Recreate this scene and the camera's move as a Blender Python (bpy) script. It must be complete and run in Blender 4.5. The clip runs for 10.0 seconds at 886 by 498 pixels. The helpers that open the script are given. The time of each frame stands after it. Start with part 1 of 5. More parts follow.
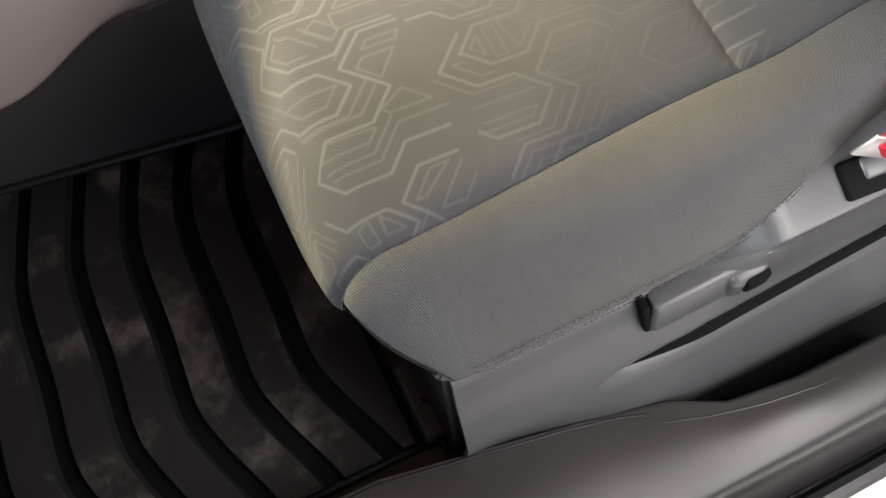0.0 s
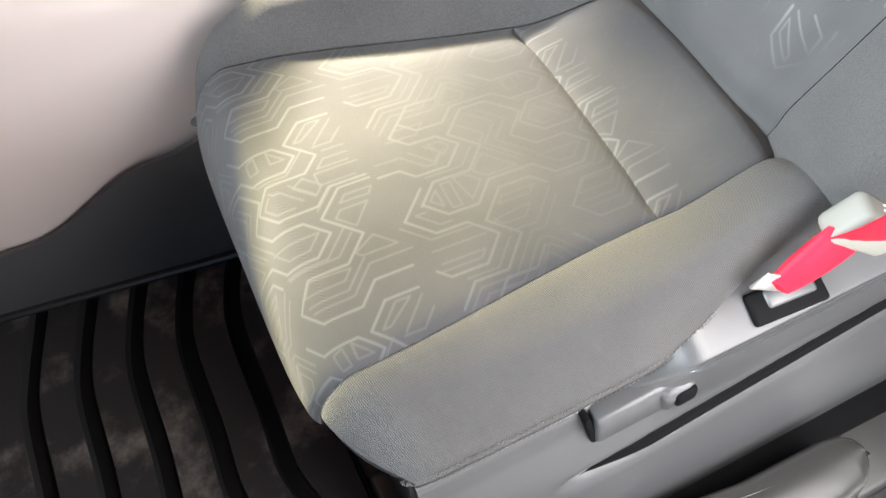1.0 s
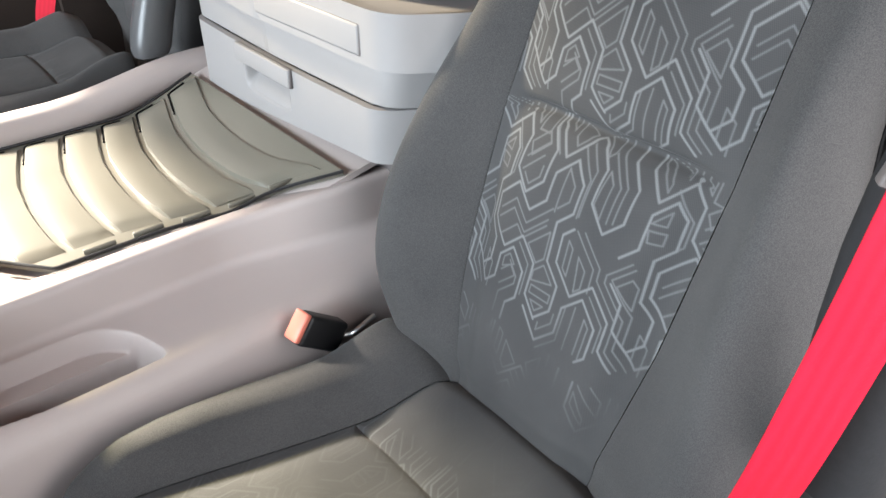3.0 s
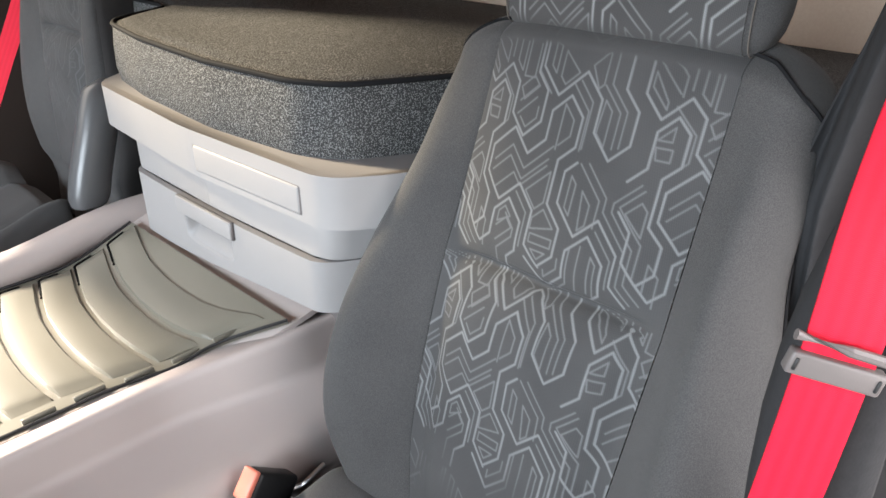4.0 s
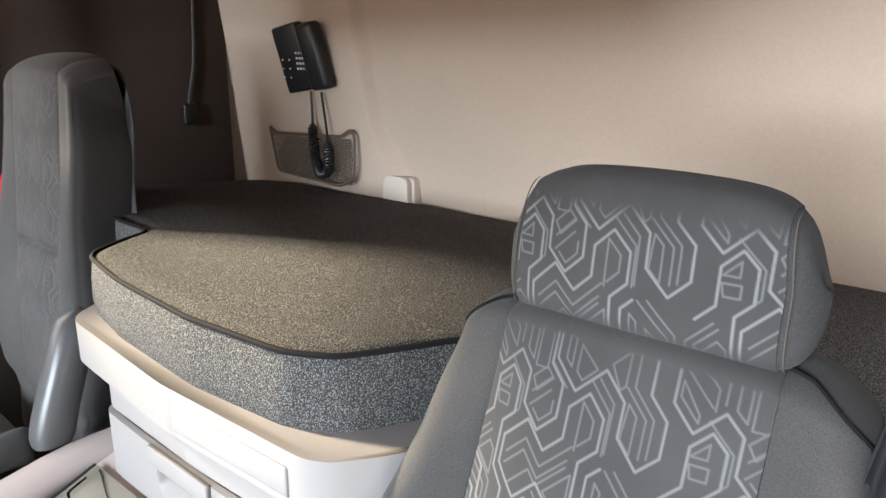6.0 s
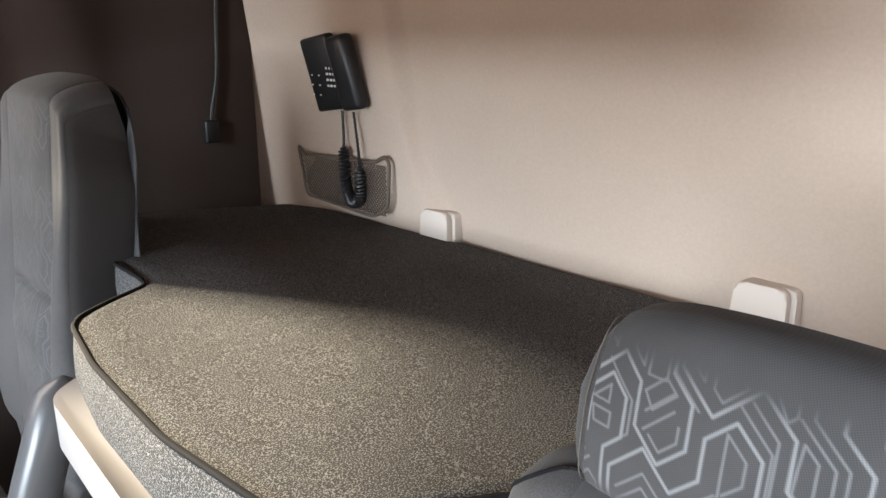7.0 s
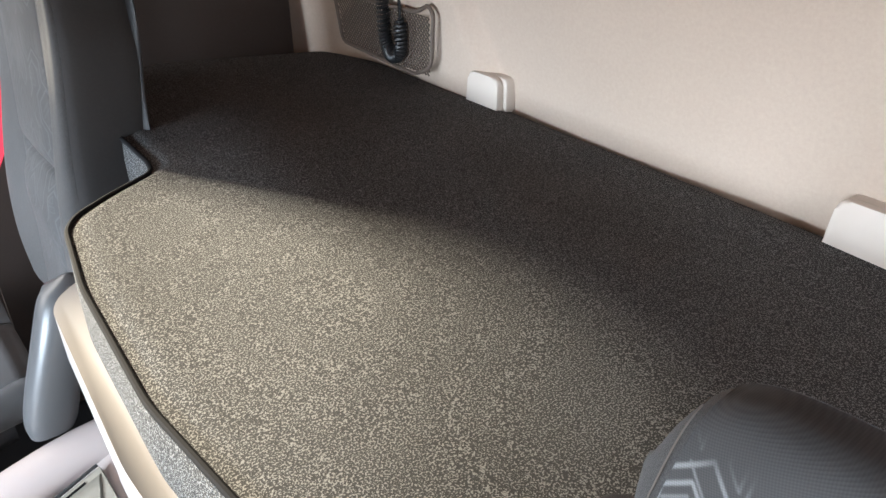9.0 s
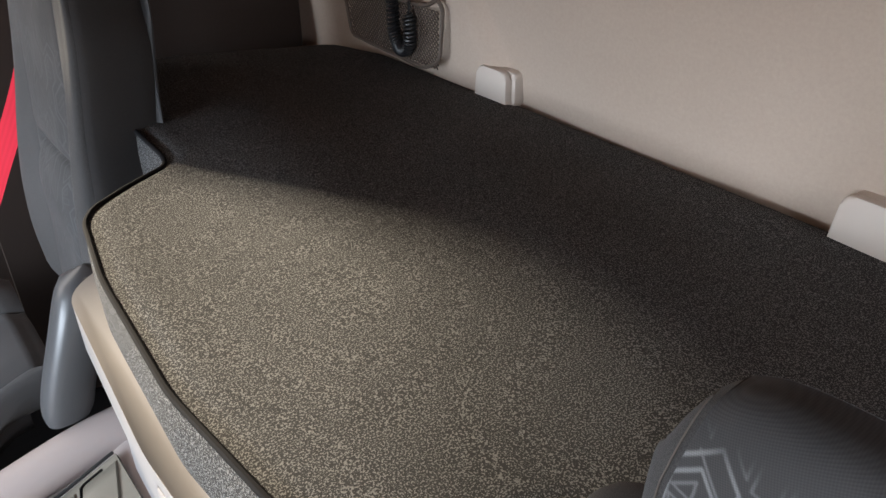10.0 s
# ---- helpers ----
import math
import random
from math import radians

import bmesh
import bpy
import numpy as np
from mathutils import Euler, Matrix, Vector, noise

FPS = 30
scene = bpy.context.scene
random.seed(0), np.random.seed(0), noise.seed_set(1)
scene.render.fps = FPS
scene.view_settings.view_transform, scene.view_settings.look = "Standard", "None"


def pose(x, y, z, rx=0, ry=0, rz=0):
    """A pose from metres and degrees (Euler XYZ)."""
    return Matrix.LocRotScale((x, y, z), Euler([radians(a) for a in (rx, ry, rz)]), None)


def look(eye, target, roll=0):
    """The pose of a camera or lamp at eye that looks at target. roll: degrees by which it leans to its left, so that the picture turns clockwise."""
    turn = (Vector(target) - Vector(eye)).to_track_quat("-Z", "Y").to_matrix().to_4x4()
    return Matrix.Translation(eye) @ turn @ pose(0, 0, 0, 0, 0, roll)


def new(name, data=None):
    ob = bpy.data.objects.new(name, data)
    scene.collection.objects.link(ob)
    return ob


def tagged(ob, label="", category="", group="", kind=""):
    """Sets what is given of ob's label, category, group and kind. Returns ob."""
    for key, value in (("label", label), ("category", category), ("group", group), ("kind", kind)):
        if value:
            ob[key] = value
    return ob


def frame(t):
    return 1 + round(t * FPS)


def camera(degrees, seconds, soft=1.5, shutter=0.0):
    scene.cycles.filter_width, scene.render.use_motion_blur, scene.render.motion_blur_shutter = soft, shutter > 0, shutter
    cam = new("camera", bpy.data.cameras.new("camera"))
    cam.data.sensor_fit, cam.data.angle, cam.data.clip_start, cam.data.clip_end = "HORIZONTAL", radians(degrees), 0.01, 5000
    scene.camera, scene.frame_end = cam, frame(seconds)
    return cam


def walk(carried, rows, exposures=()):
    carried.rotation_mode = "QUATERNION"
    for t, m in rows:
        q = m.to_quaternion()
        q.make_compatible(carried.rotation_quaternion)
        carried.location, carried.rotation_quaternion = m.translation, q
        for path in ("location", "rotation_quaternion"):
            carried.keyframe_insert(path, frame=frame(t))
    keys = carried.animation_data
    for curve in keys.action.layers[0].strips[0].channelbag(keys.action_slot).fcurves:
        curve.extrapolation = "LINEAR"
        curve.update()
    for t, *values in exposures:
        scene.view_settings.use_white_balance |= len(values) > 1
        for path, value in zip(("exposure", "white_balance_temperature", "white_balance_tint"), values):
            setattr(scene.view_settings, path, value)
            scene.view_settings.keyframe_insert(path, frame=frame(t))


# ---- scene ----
cam = camera(61.0, 10.0)

PATH = [
    (0, (-0.494, -0.374, 1.011), (-0.152, 0.336, -0.828), -0.0),
    (0.5, (-0.494, -0.387, 1.057), (-0.141, 0.337, -0.774), 0.2),
    (1, (-0.48, -0.417, 1.116), (-0.023, 0.52, -0.591), 0.1),
    (1.5, (-0.48, -0.43, 1.154), (0.115, 0.695, -0.389), 0.2),
    (2, (-0.467, -0.444, 1.187), (0.273, 0.774, -0.216), -0.2),
    (2.5, (-0.459, -0.442, 1.224), (0.447, 0.805, -0.051), -0.2),
    (3, (-0.47, -0.445, 1.25), (0.603, 0.819, 0.131), 0.2),
    (4.5, (-0.47, -0.437, 1.358), (0.875, 0.82, 0.575), -0.5),
    (5, (-0.466, -0.432, 1.387), (0.93, 0.841, 0.729), -0.5),
    (5.5, (-0.448, -0.399, 1.414), (0.973, 0.889, 0.845), -0.4),
    (6, (-0.409, -0.333, 1.446), (1.021, 0.964, 0.921), -0.1),
    (7.5, (-0.106, -0.079, 1.543), (1.151, 1.342, 0.908), -0.2),
    (8, (-0.04, -0.024, 1.553), (1.134, 1.387, 0.758), -0.2),
    (8.5, (-0.03, -0.004, 1.57), (1.086, 1.351, 0.612), 0.0),
    (9, (-0.046, -0.01, 1.589), (1.05, 1.309, 0.561), 0.3),
    (9.5, (-0.052, -0.011, 1.594), (1.028, 1.303, 0.542), 0.2),
    (10, (-0.063, -0.014, 1.601), (1.019, 1.301, 0.552), 0.4),
]
import functools
import itertools

# ---- exposure of the clip's camera along the way ----
EXPOSURE = [(0.0, 1.12, 7100, 15), (0.5, 1.9, 7000, 13), (1.0, 2.0, 6900, 12), (1.5, 1.75, 6700, 11), (2.0, 1.3, 6700, 11), (2.5, 1.0, 6700, 12), (3.0, 0.85, 6800, 13), (4.5, 0.8, 6900, 15), (5.0, 0.95, 6900, 15), (6.0, 1.25, 6900, 15), (7.5, 1.6, 6600, 14), (8.5, 1.85, 6450, 13), (9.0, 1.65, 6400, 13), (9.5, 1.35, 6400, 14), (10.0, 0.75, 6600, 16)]
walk(cam, [(t, look(eye, target, roll)) for t, eye, target, roll in PATH], EXPOSURE)

# ---- daylight ----
world = bpy.data.worlds.new("sky")
scene.world = world
world.use_nodes = True
wn = world.node_tree
sky = wn.nodes.new("ShaderNodeTexSky")
sky.sky_type, sky.sun_disc = 'NISHITA', False
SUN_EL, SUN_AZ = radians(28), radians(112)      # azimuth from +x, counter-clockwise
sky.sun_elevation, sky.sun_rotation = SUN_EL, radians(90) - SUN_AZ
wn.links.new(sky.outputs[0], wn.nodes["Background"].inputs[0])
wn.nodes["Background"].inputs[1].default_value = 0.06
sun = new("sun", bpy.data.lights.new("sun", "SUN"))
sun.data.energy, sun.data.angle, sun.data.color = 26.0, radians(7), (1.0, 0.95, 0.84)
sun_dir = Vector((math.cos(SUN_AZ) * math.cos(SUN_EL), math.sin(SUN_AZ) * math.cos(SUN_EL), math.sin(SUN_EL)))
sun.matrix_world = look(sun_dir * 20, (0, 0, 0))


def window_light(name, eye, target, width, height, watts, color):
    """Daylight entering through one opening of the cab."""
    lamp = new(name, bpy.data.lights.new(name, "AREA"))
    lamp.data.shape, lamp.data.size, lamp.data.size_y = 'RECTANGLE', width, height
    lamp.data.energy, lamp.data.color = watts, color
    lamp.matrix_world = look(eye, target)


window_light("driver_window_light", (-0.52, 1.93, 1.44), (-0.52, 0.0, 1.10), 1.15, 0.62, 6, (1.0, 0.96, 0.88))
window_light("windscreen_light", (-4.2, 0.10, 1.90), (0.0, 0.45, 1.10), 3.4, 1.7, 400, (0.74, 0.89, 1.0))
window_light("door_light", (0.10, -0.745, 0.92), (-0.12, -0.15, 0.18), 0.68, 0.80, 7.5, (0.97, 0.98, 1.0))
window_light("door_rear_light", (0.34, -0.745, 1.48), (0.66, 0.10, 0.95), 0.20, 0.46, 2.4, (0.92, 0.96, 1.0))


# ---- materials ----
class Nodes:
    """Short forms for building one material's node tree."""

    def __init__(self, name):
        self.mat = bpy.data.materials.new(name)
        self.mat.use_nodes = True
        self.t = self.mat.node_tree
        self.bsdf = self.t.nodes["Principled BSDF"]

    def n(self, kind, **kw):
        node = self.t.nodes.new("ShaderNode" + kind)
        for k, v in kw.items():
            if k in node.inputs:
                node.inputs[k].default_value = v
        return node

    def link(self, a, b):
        self.t.links.new(a, b)

    def math(self, op, a, b=0.0, c=0.0, clamp=False):
        node = self.t.nodes.new("ShaderNodeMath")
        node.operation, node.use_clamp = op, clamp
        for s, v in zip(node.inputs, (a, b, c)):
            if isinstance(v, (int, float)):
                s.default_value = v
            else:
                self.link(v, s)
        return node.outputs[0]

    def mix(self, f, a, b):
        node = self.t.nodes.new("ShaderNodeMix")
        node.data_type = 'RGBA'
        for s, v in ((node.inputs[0], f), (node.inputs[6], a), (node.inputs[7], b)):
            if isinstance(v, (int, float)):
                s.default_value = v
            elif isinstance(v, tuple):
                s.default_value = (*v, 1) if len(v) == 3 else v
            else:
                self.link(v, s)
        return node.outputs[2]

    def coords(self, which="Object"):
        return self.n("TexCoord").outputs[which]

    def noise(self, vec, scale, detail=3.0, rough=0.5):
        node = self.n("TexNoise", Scale=scale, Detail=detail, Roughness=rough)
        self.link(vec, node.inputs["Vector"])
        return node.outputs[0]

    def ramp(self, v, lo, hi, a=0.0, b=1.0):
        node = self.n("MapRange")
        node.interpolation_type = 'SMOOTHSTEP'
        self.link(v, node.inputs[0])
        for i, x in zip((1, 2, 3, 4), (lo, hi, a, b)):
            node.inputs[i].default_value = x
        return node.outputs[0]

    def done(self, color, rough, bump=None, strength=0.3, dist=0.001, metal=0.0, sheen=0.0, spec=0.5):
        b = self.bsdf
        for key, v in (("Base Color", color), ("Roughness", rough)):
            if isinstance(v, tuple):
                b.inputs[key].default_value = (*v, 1)
            elif isinstance(v, (int, float)):
                b.inputs[key].default_value = v
            else:
                self.link(v, b.inputs[key])
        b.inputs["Metallic"].default_value = metal
        b.inputs["Specular IOR Level"].default_value = spec
        if sheen:
            b.inputs["Sheen Weight"].default_value = sheen
            b.inputs["Sheen Roughness"].default_value = 0.5
        if bump is not None:
            node = self.n("Bump", Strength=strength, Distance=dist)
            self.link(bump, node.inputs["Height"])
            self.link(node.outputs[0], b.inputs["Normal"])
        return self.mat


def plastic(name, color, rough=0.5, grain=900.0, wear=0.06, strength=0.15, spec=0.4):
    k = Nodes(name)
    p = k.coords()
    big, fine = k.noise(p, 6.0, 4), k.noise(p, grain, 2)
    c = k.mix(k.math('MULTIPLY', big, 1.0), tuple(v * (1 - wear) for v in color), tuple(min(1, v * (1 + wear)) for v in color))
    r = k.math('ADD', k.math('MULTIPLY', big, 0.16), rough - 0.08)
    return k.done(c, r, fine, strength, 0.0004, spec=spec)


def weave(k, uv, scale):
    """A height map of fine crossed threads."""
    sep = k.n("SeparateXYZ")
    k.link(uv, sep.inputs[0])
    a = k.math('SINE', k.math('MULTIPLY', k.math('ADD', sep.outputs[0], k.math('MULTIPLY', sep.outputs[1], 0.5)), scale))
    b = k.math('SINE', k.math('MULTIPLY', k.math('SUBTRACT', sep.outputs[1], k.math('MULTIPLY', sep.outputs[0], 0.35)), scale))
    return k.math('MULTIPLY', a, b)


def cloth(name, dark, light, rough=0.9):
    """Plain woven seat cloth seen from some way off: fine grain and a soft mottling."""
    k = Nodes(name)
    p = k.coords()
    fine, big = k.noise(p, 900.0, 3, 0.7), k.noise(p, 9.0, 4)
    f = k.math('ADD', k.ramp(fine, 0.30, 0.70, 0.0, 0.75), k.math('MULTIPLY', k.math('SUBTRACT', big, 0.30), 0.6), clamp=True)
    return k.done(k.mix(f, dark, light), rough, fine, 0.5, 0.0008, sheen=0.08, spec=0.2)


def ribbed(name, dark, light):
    """The same cloth close to, with its slanting ribs of thread."""
    k = Nodes(name)
    sep = k.n("SeparateXYZ")
    k.link(k.coords("UV"), sep.inputs[0])
    wob = k.noise(k.coords(), 40.0, 2)
    a = k.math('SINE', k.math('ADD', k.math('MULTIPLY', k.math('ADD', sep.outputs[0], k.math('MULTIPLY', sep.outputs[1], 0.22)), 3300.0), k.math('MULTIPLY', wob, 5.0)))
    b = k.math('SINE', k.math('MULTIPLY', sep.outputs[1], 3300.0))
    w = k.math('ADD', k.math('MULTIPLY', a, 0.6), k.math('MULTIPLY', k.math('MULTIPLY', a, b), 0.5))
    big = k.noise(k.coords(), 9.0, 4)
    f = k.math('ADD', k.math('MULTIPLY', w, 0.55), k.math('ADD', k.math('MULTIPLY', big, 0.5), 0.25), clamp=True)
    return k.done(k.mix(f, dark, light), 0.9, w, 0.6, 0.0008, sheen=0.08, spec=0.2)


def patterned(name, dark, light, line):
    """Seat cloth with angular outlines woven in a paler thread; the weave attribute says where that thread lies."""
    k = Nodes(name)
    uv = k.coords("UV")
    w = weave(k, uv, 2600.0)
    at = k.n("Attribute")
    at.attribute_name = "fade"
    lines = at.outputs["Fac"]
    big = k.noise(k.coords(), 9.0, 4)
    f = k.math('ADD', k.math('MULTIPLY', w, 0.24), k.math('MULTIPLY', big, 0.9), clamp=True)
    worn = k.math('MULTIPLY', lines, k.math('ADD', k.math('MULTIPLY', w, 0.18), 0.82))
    col = k.mix(worn, k.mix(f, dark, light), line)
    h = k.math('ADD', w, k.math('MULTIPLY', lines, 1.2))
    return k.done(col, 0.88, h, 0.14, 0.0006, sheen=0.06, spec=0.2)


def speckled(name):
    """Short-pile mattress cloth: pale flecks on near-black."""
    k = Nodes(name)
    p = k.coords()
    a = k.noise(p, 540.0, 1, 0.5)
    b = k.noise(p, 7.0, 3)
    tone = k.math('MULTIPLY', k.math('SUBTRACT', b, 0.5), 0.05)
    f = k.ramp(k.math('ADD', a, tone), 0.52, 0.60)
    col = k.mix(f, (0.033, 0.033, 0.0335), (0.150, 0.150, 0.150))
    return k.done(col, 0.95, a, 0.6, 0.0015, spec=0.1)


def felt(name, a, b, scale=160.0):
    """Matt trim cloth with a fine nap and slow drifts of tone."""
    k = Nodes(name)
    p = k.coords()
    fine, mid, big = k.noise(p, scale * 4, 2), k.noise(p, scale, 4, 0.65), k.noise(p, 2.5, 4)
    f = k.math('ADD', k.math('MULTIPLY', mid, 0.5), k.math('MULTIPLY', big, 0.5))
    return k.done(k.mix(f, a, b), 0.92, k.math('ADD', fine, mid), 0.22, 0.0008, spec=0.2)


def rubber(name):
    """Black floor rubber with dust rubbed into it."""
    k = Nodes(name)
    p = k.coords()
    dust = k.ramp(k.noise(p, 11.0, 6, 0.65), 0.50, 0.78)
    fine = k.noise(p, 500.0, 3)
    geo = k.n("NewGeometry")
    sep = k.n("SeparateXYZ")
    k.link(geo.outputs["Normal"], sep.inputs[0])
    up = k.ramp(sep.outputs[2], 0.8, 1.0)
    f = k.math('MULTIPLY', k.math('MULTIPLY', dust, up), k.math('ADD', k.math('MULTIPLY', fine, 0.5), 0.45))
    col = k.mix(f, (0.018, 0.0185, 0.0195), (0.16, 0.147, 0.133))
    return k.done(col, k.math('ADD', k.math('MULTIPLY', dust, 0.25), 0.5), fine, 0.2, 0.0006, spec=0.10)


def webbing(name, a, b):
    k = Nodes(name)
    sep = k.n("SeparateXYZ")
    k.link(k.coords("UV"), sep.inputs[0])
    bands = k.math('SINE', k.math('MULTIPLY', sep.outputs[0], 2 * math.pi * 95))
    threads = k.math('SINE', k.math('MULTIPLY', k.math('ADD', sep.outputs[1], k.math('ABSOLUTE', k.math('MULTIPLY', bands, 0.0006))), 5200.0))
    f = k.math('ADD', k.math('MULTIPLY', bands, 0.25), 0.5)
    return k.done(k.mix(f, a, b), 0.55, k.math('ADD', threads, k.math('MULTIPLY', bands, 0.6)), 0.2, 0.0004, spec=0.15)


def metal(name, color, rough=0.3):
    k = Nodes(name)
    n = k.noise(k.coords(), 120.0, 3)
    return k.done(color, k.math('ADD', k.math('MULTIPLY', n, 0.15), rough), n, 0.05, 0.0003, metal=1.0)


M_INSERT = patterned("seat_insert_cloth", (0.030, 0.030, 0.031), (0.068, 0.066, 0.066), (0.245, 0.25, 0.255))
M_CLOTH = cloth("seat_side_cloth", (0.028, 0.028, 0.029), (0.072, 0.069, 0.068))
M_RIBBED = ribbed("seat_ribbed_cloth", (0.032, 0.032, 0.034), (0.092, 0.090, 0.089))
M_SEATBACK = plastic("seat_back_black", (0.022, 0.022, 0.024), 0.6)
M_BASE = plastic("seat_base_grey", (0.066, 0.067, 0.070), 0.34, 1400)
M_BLACK = plastic("black_plastic", (0.012, 0.012, 0.013), 0.42)
M_SILL = plastic("sill_dark_grey", (0.024, 0.0235, 0.023), 0.34, 1400, spec=0.45)
M_TAUPE = plastic("tunnel_taupe", (0.41, 0.35, 0.33), 0.55, 1200)
M_LOWER = plastic("tunnel_lower_grey", (0.050, 0.049, 0.051), 0.6, 700, spec=0.25)
M_LOCKER = plastic("locker_pale_grey", (0.245, 0.233, 0.231), 0.5, 1200)
M_TRAY = plastic("tray_rubber_grey", (0.140, 0.131, 0.106), 0.36, 900, strength=0.08)
M_MATTRESS = speckled("mattress_pile")
M_PIPING = plastic("black_piping", (0.010, 0.010, 0.011), 0.85, spec=0.1)
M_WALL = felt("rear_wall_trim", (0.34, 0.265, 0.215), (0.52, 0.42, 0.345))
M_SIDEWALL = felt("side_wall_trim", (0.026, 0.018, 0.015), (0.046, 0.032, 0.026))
M_CEIL = felt("roof_lining", (0.42, 0.22, 0.15), (0.50, 0.28, 0.19))
M_CLIP = plastic("cream_clip", (0.54, 0.47, 0.41), 0.5)
M_RUBBER = rubber("floor_rubber")
# black mat rubber; elsewhere its near-black stands for shade in recesses
M_GROOVE = plastic("rubber_and_recess_shade", (0.004, 0.004, 0.0045), 0.7, 600, spec=0.06)
M_RED = webbing("red_webbing", (0.46, 0.007, 0.022), (0.58, 0.012, 0.034))
M_REDCAP = plastic("red_release_button", (0.70, 0.20, 0.14), 0.35)
# seat cloth with the shade of the driver's seat side in its colour
M_SIDESHADE = felt("shaded_side_cloth", (0.024, 0.023, 0.024), (0.048, 0.045, 0.044), 200.0)
M_COLLAR = plastic("belt_collar_grey", (0.17, 0.167, 0.148), 0.6)
M_METAL = metal("bright_steel", (0.62, 0.61, 0.60))
M_DULL = plastic("guide_grey", (0.105, 0.092, 0.09), 0.4)
M_CURTAIN = felt("black_curtain", (0.012, 0.012, 0.013), (0.030, 0.030, 0.032), 90.0)


def tinted(name, color):
    """A thin unseen pane added to colour and weaken the sun passing through it."""
    mat = bpy.data.materials.new(name)
    mat.use_nodes = True
    t = mat.node_tree
    mixed, clear, gloss = t.nodes.new("ShaderNodeMixShader"), t.nodes.new("ShaderNodeBsdfTransparent"), t.nodes.new("ShaderNodeBsdfGlossy")
    clear.inputs[0].default_value, gloss.inputs["Roughness"].default_value, mixed.inputs[0].default_value = (*color, 1), 0.02, 0.06
    t.links.new(clear.outputs[0], mixed.inputs[1])
    t.links.new(gloss.outputs[0], mixed.inputs[2])
    t.links.new(mixed.outputs[0], t.nodes["Material Output"].inputs[0])
    return mat


M_TINT = tinted("mattress_sun_filter", (0.63, 0.61, 0.555))
M_BAND = tinted("cushion_sun_filter", (0.70, 0.69, 0.53))
M_WHITE = plastic("cab_paint_white", (0.78, 0.77, 0.75), 0.3)
M_GROUND = felt("yard_asphalt", (0.10, 0.10, 0.10), (0.17, 0.165, 0.16), 12.0)
M_THREAD = plastic("grey_thread", (0.36, 0.335, 0.30), 0.9, spec=0.1)
M_STITCH = plastic("headrest_thread", (0.10, 0.088, 0.078), 0.9, spec=0.1)
M_NET = plastic("net_brown", (0.10, 0.075, 0.06), 0.6)
M_PRINT = plastic("grey_print", (0.55, 0.54, 0.52), 0.6)


# ---- mesh helpers ----
def obj(name, verts, faces, mat, parent=None, uvs=None, fade=None, label="", smooth=True, sharp=40):
    me = bpy.data.meshes.new(name)
    me.from_pydata([tuple(map(float, v)) for v in verts], [], [tuple(map(int, f)) for f in faces])
    if uvs is not None:
        layer = me.uv_layers.new(name="UVMap")
        loops = np.zeros(len(me.loops), dtype=np.int32)
        me.loops.foreach_get("vertex_index", loops)
        layer.data.foreach_set("uv", np.asarray(uvs, dtype=np.float32)[loops].ravel())
    if fade is not None:
        at = me.attributes.new("fade", 'FLOAT', 'POINT')
        at.data.foreach_set("value", np.asarray(fade, dtype=np.float32))
    bm = bmesh.new()
    bm.from_mesh(me)
    bmesh.ops.recalc_face_normals(bm, faces=bm.faces)
    lim = radians(sharp)
    for e in bm.edges:
        e.smooth = not (len(e.link_faces) == 2 and e.calc_face_angle(0) > lim)
    for f in bm.faces:
        f.smooth = smooth
    bm.to_mesh(me)
    bm.free()
    me.materials.append(mat)
    ob = new(name, me)
    if parent is not None:
        ob.parent = parent
    if label:
        tagged(ob, label)
    return ob


def part(name, bm, mat, parent, label=""):
    me = bpy.data.meshes.new(name)
    bmesh.ops.recalc_face_normals(bm, faces=bm.faces)
    for f in bm.faces:
        f.smooth = True
    for e in bm.edges:
        e.smooth = not (len(e.link_faces) == 2 and e.calc_face_angle(0) > radians(40))
    bm.to_mesh(me)
    bm.free()
    me.materials.append(mat)
    ob = new(name, me)
    if parent is not None:
        ob.parent = parent
    if label:
        tagged(ob, label)
    return ob


def base(name, at, label, category, group="", kind=""):
    """An Empty that carries the parts of a thing."""
    ob = new(name)
    ob.empty_display_size = 0.05
    ob.location = at
    return tagged(ob, label, category, group, kind)


def rbox(size, at, r=0.01, rot=None, seg=3):
    """A rounded box as a bmesh."""
    bm = bmesh.new()
    bmesh.ops.create_cube(bm, size=1.0)
    bmesh.ops.scale(bm, vec=size, verts=bm.verts)
    bmesh.ops.bevel(bm, geom=list(bm.edges) + list(bm.verts), offset=min(r, min(size) * 0.49), segments=seg, profile=0.5, affect='EDGES')
    if rot is not None:
        bmesh.ops.rotate(bm, cent=(0, 0, 0), matrix=Euler([radians(a) for a in rot]).to_matrix(), verts=bm.verts)
    bmesh.ops.translate(bm, vec=at, verts=bm.verts)
    return bm


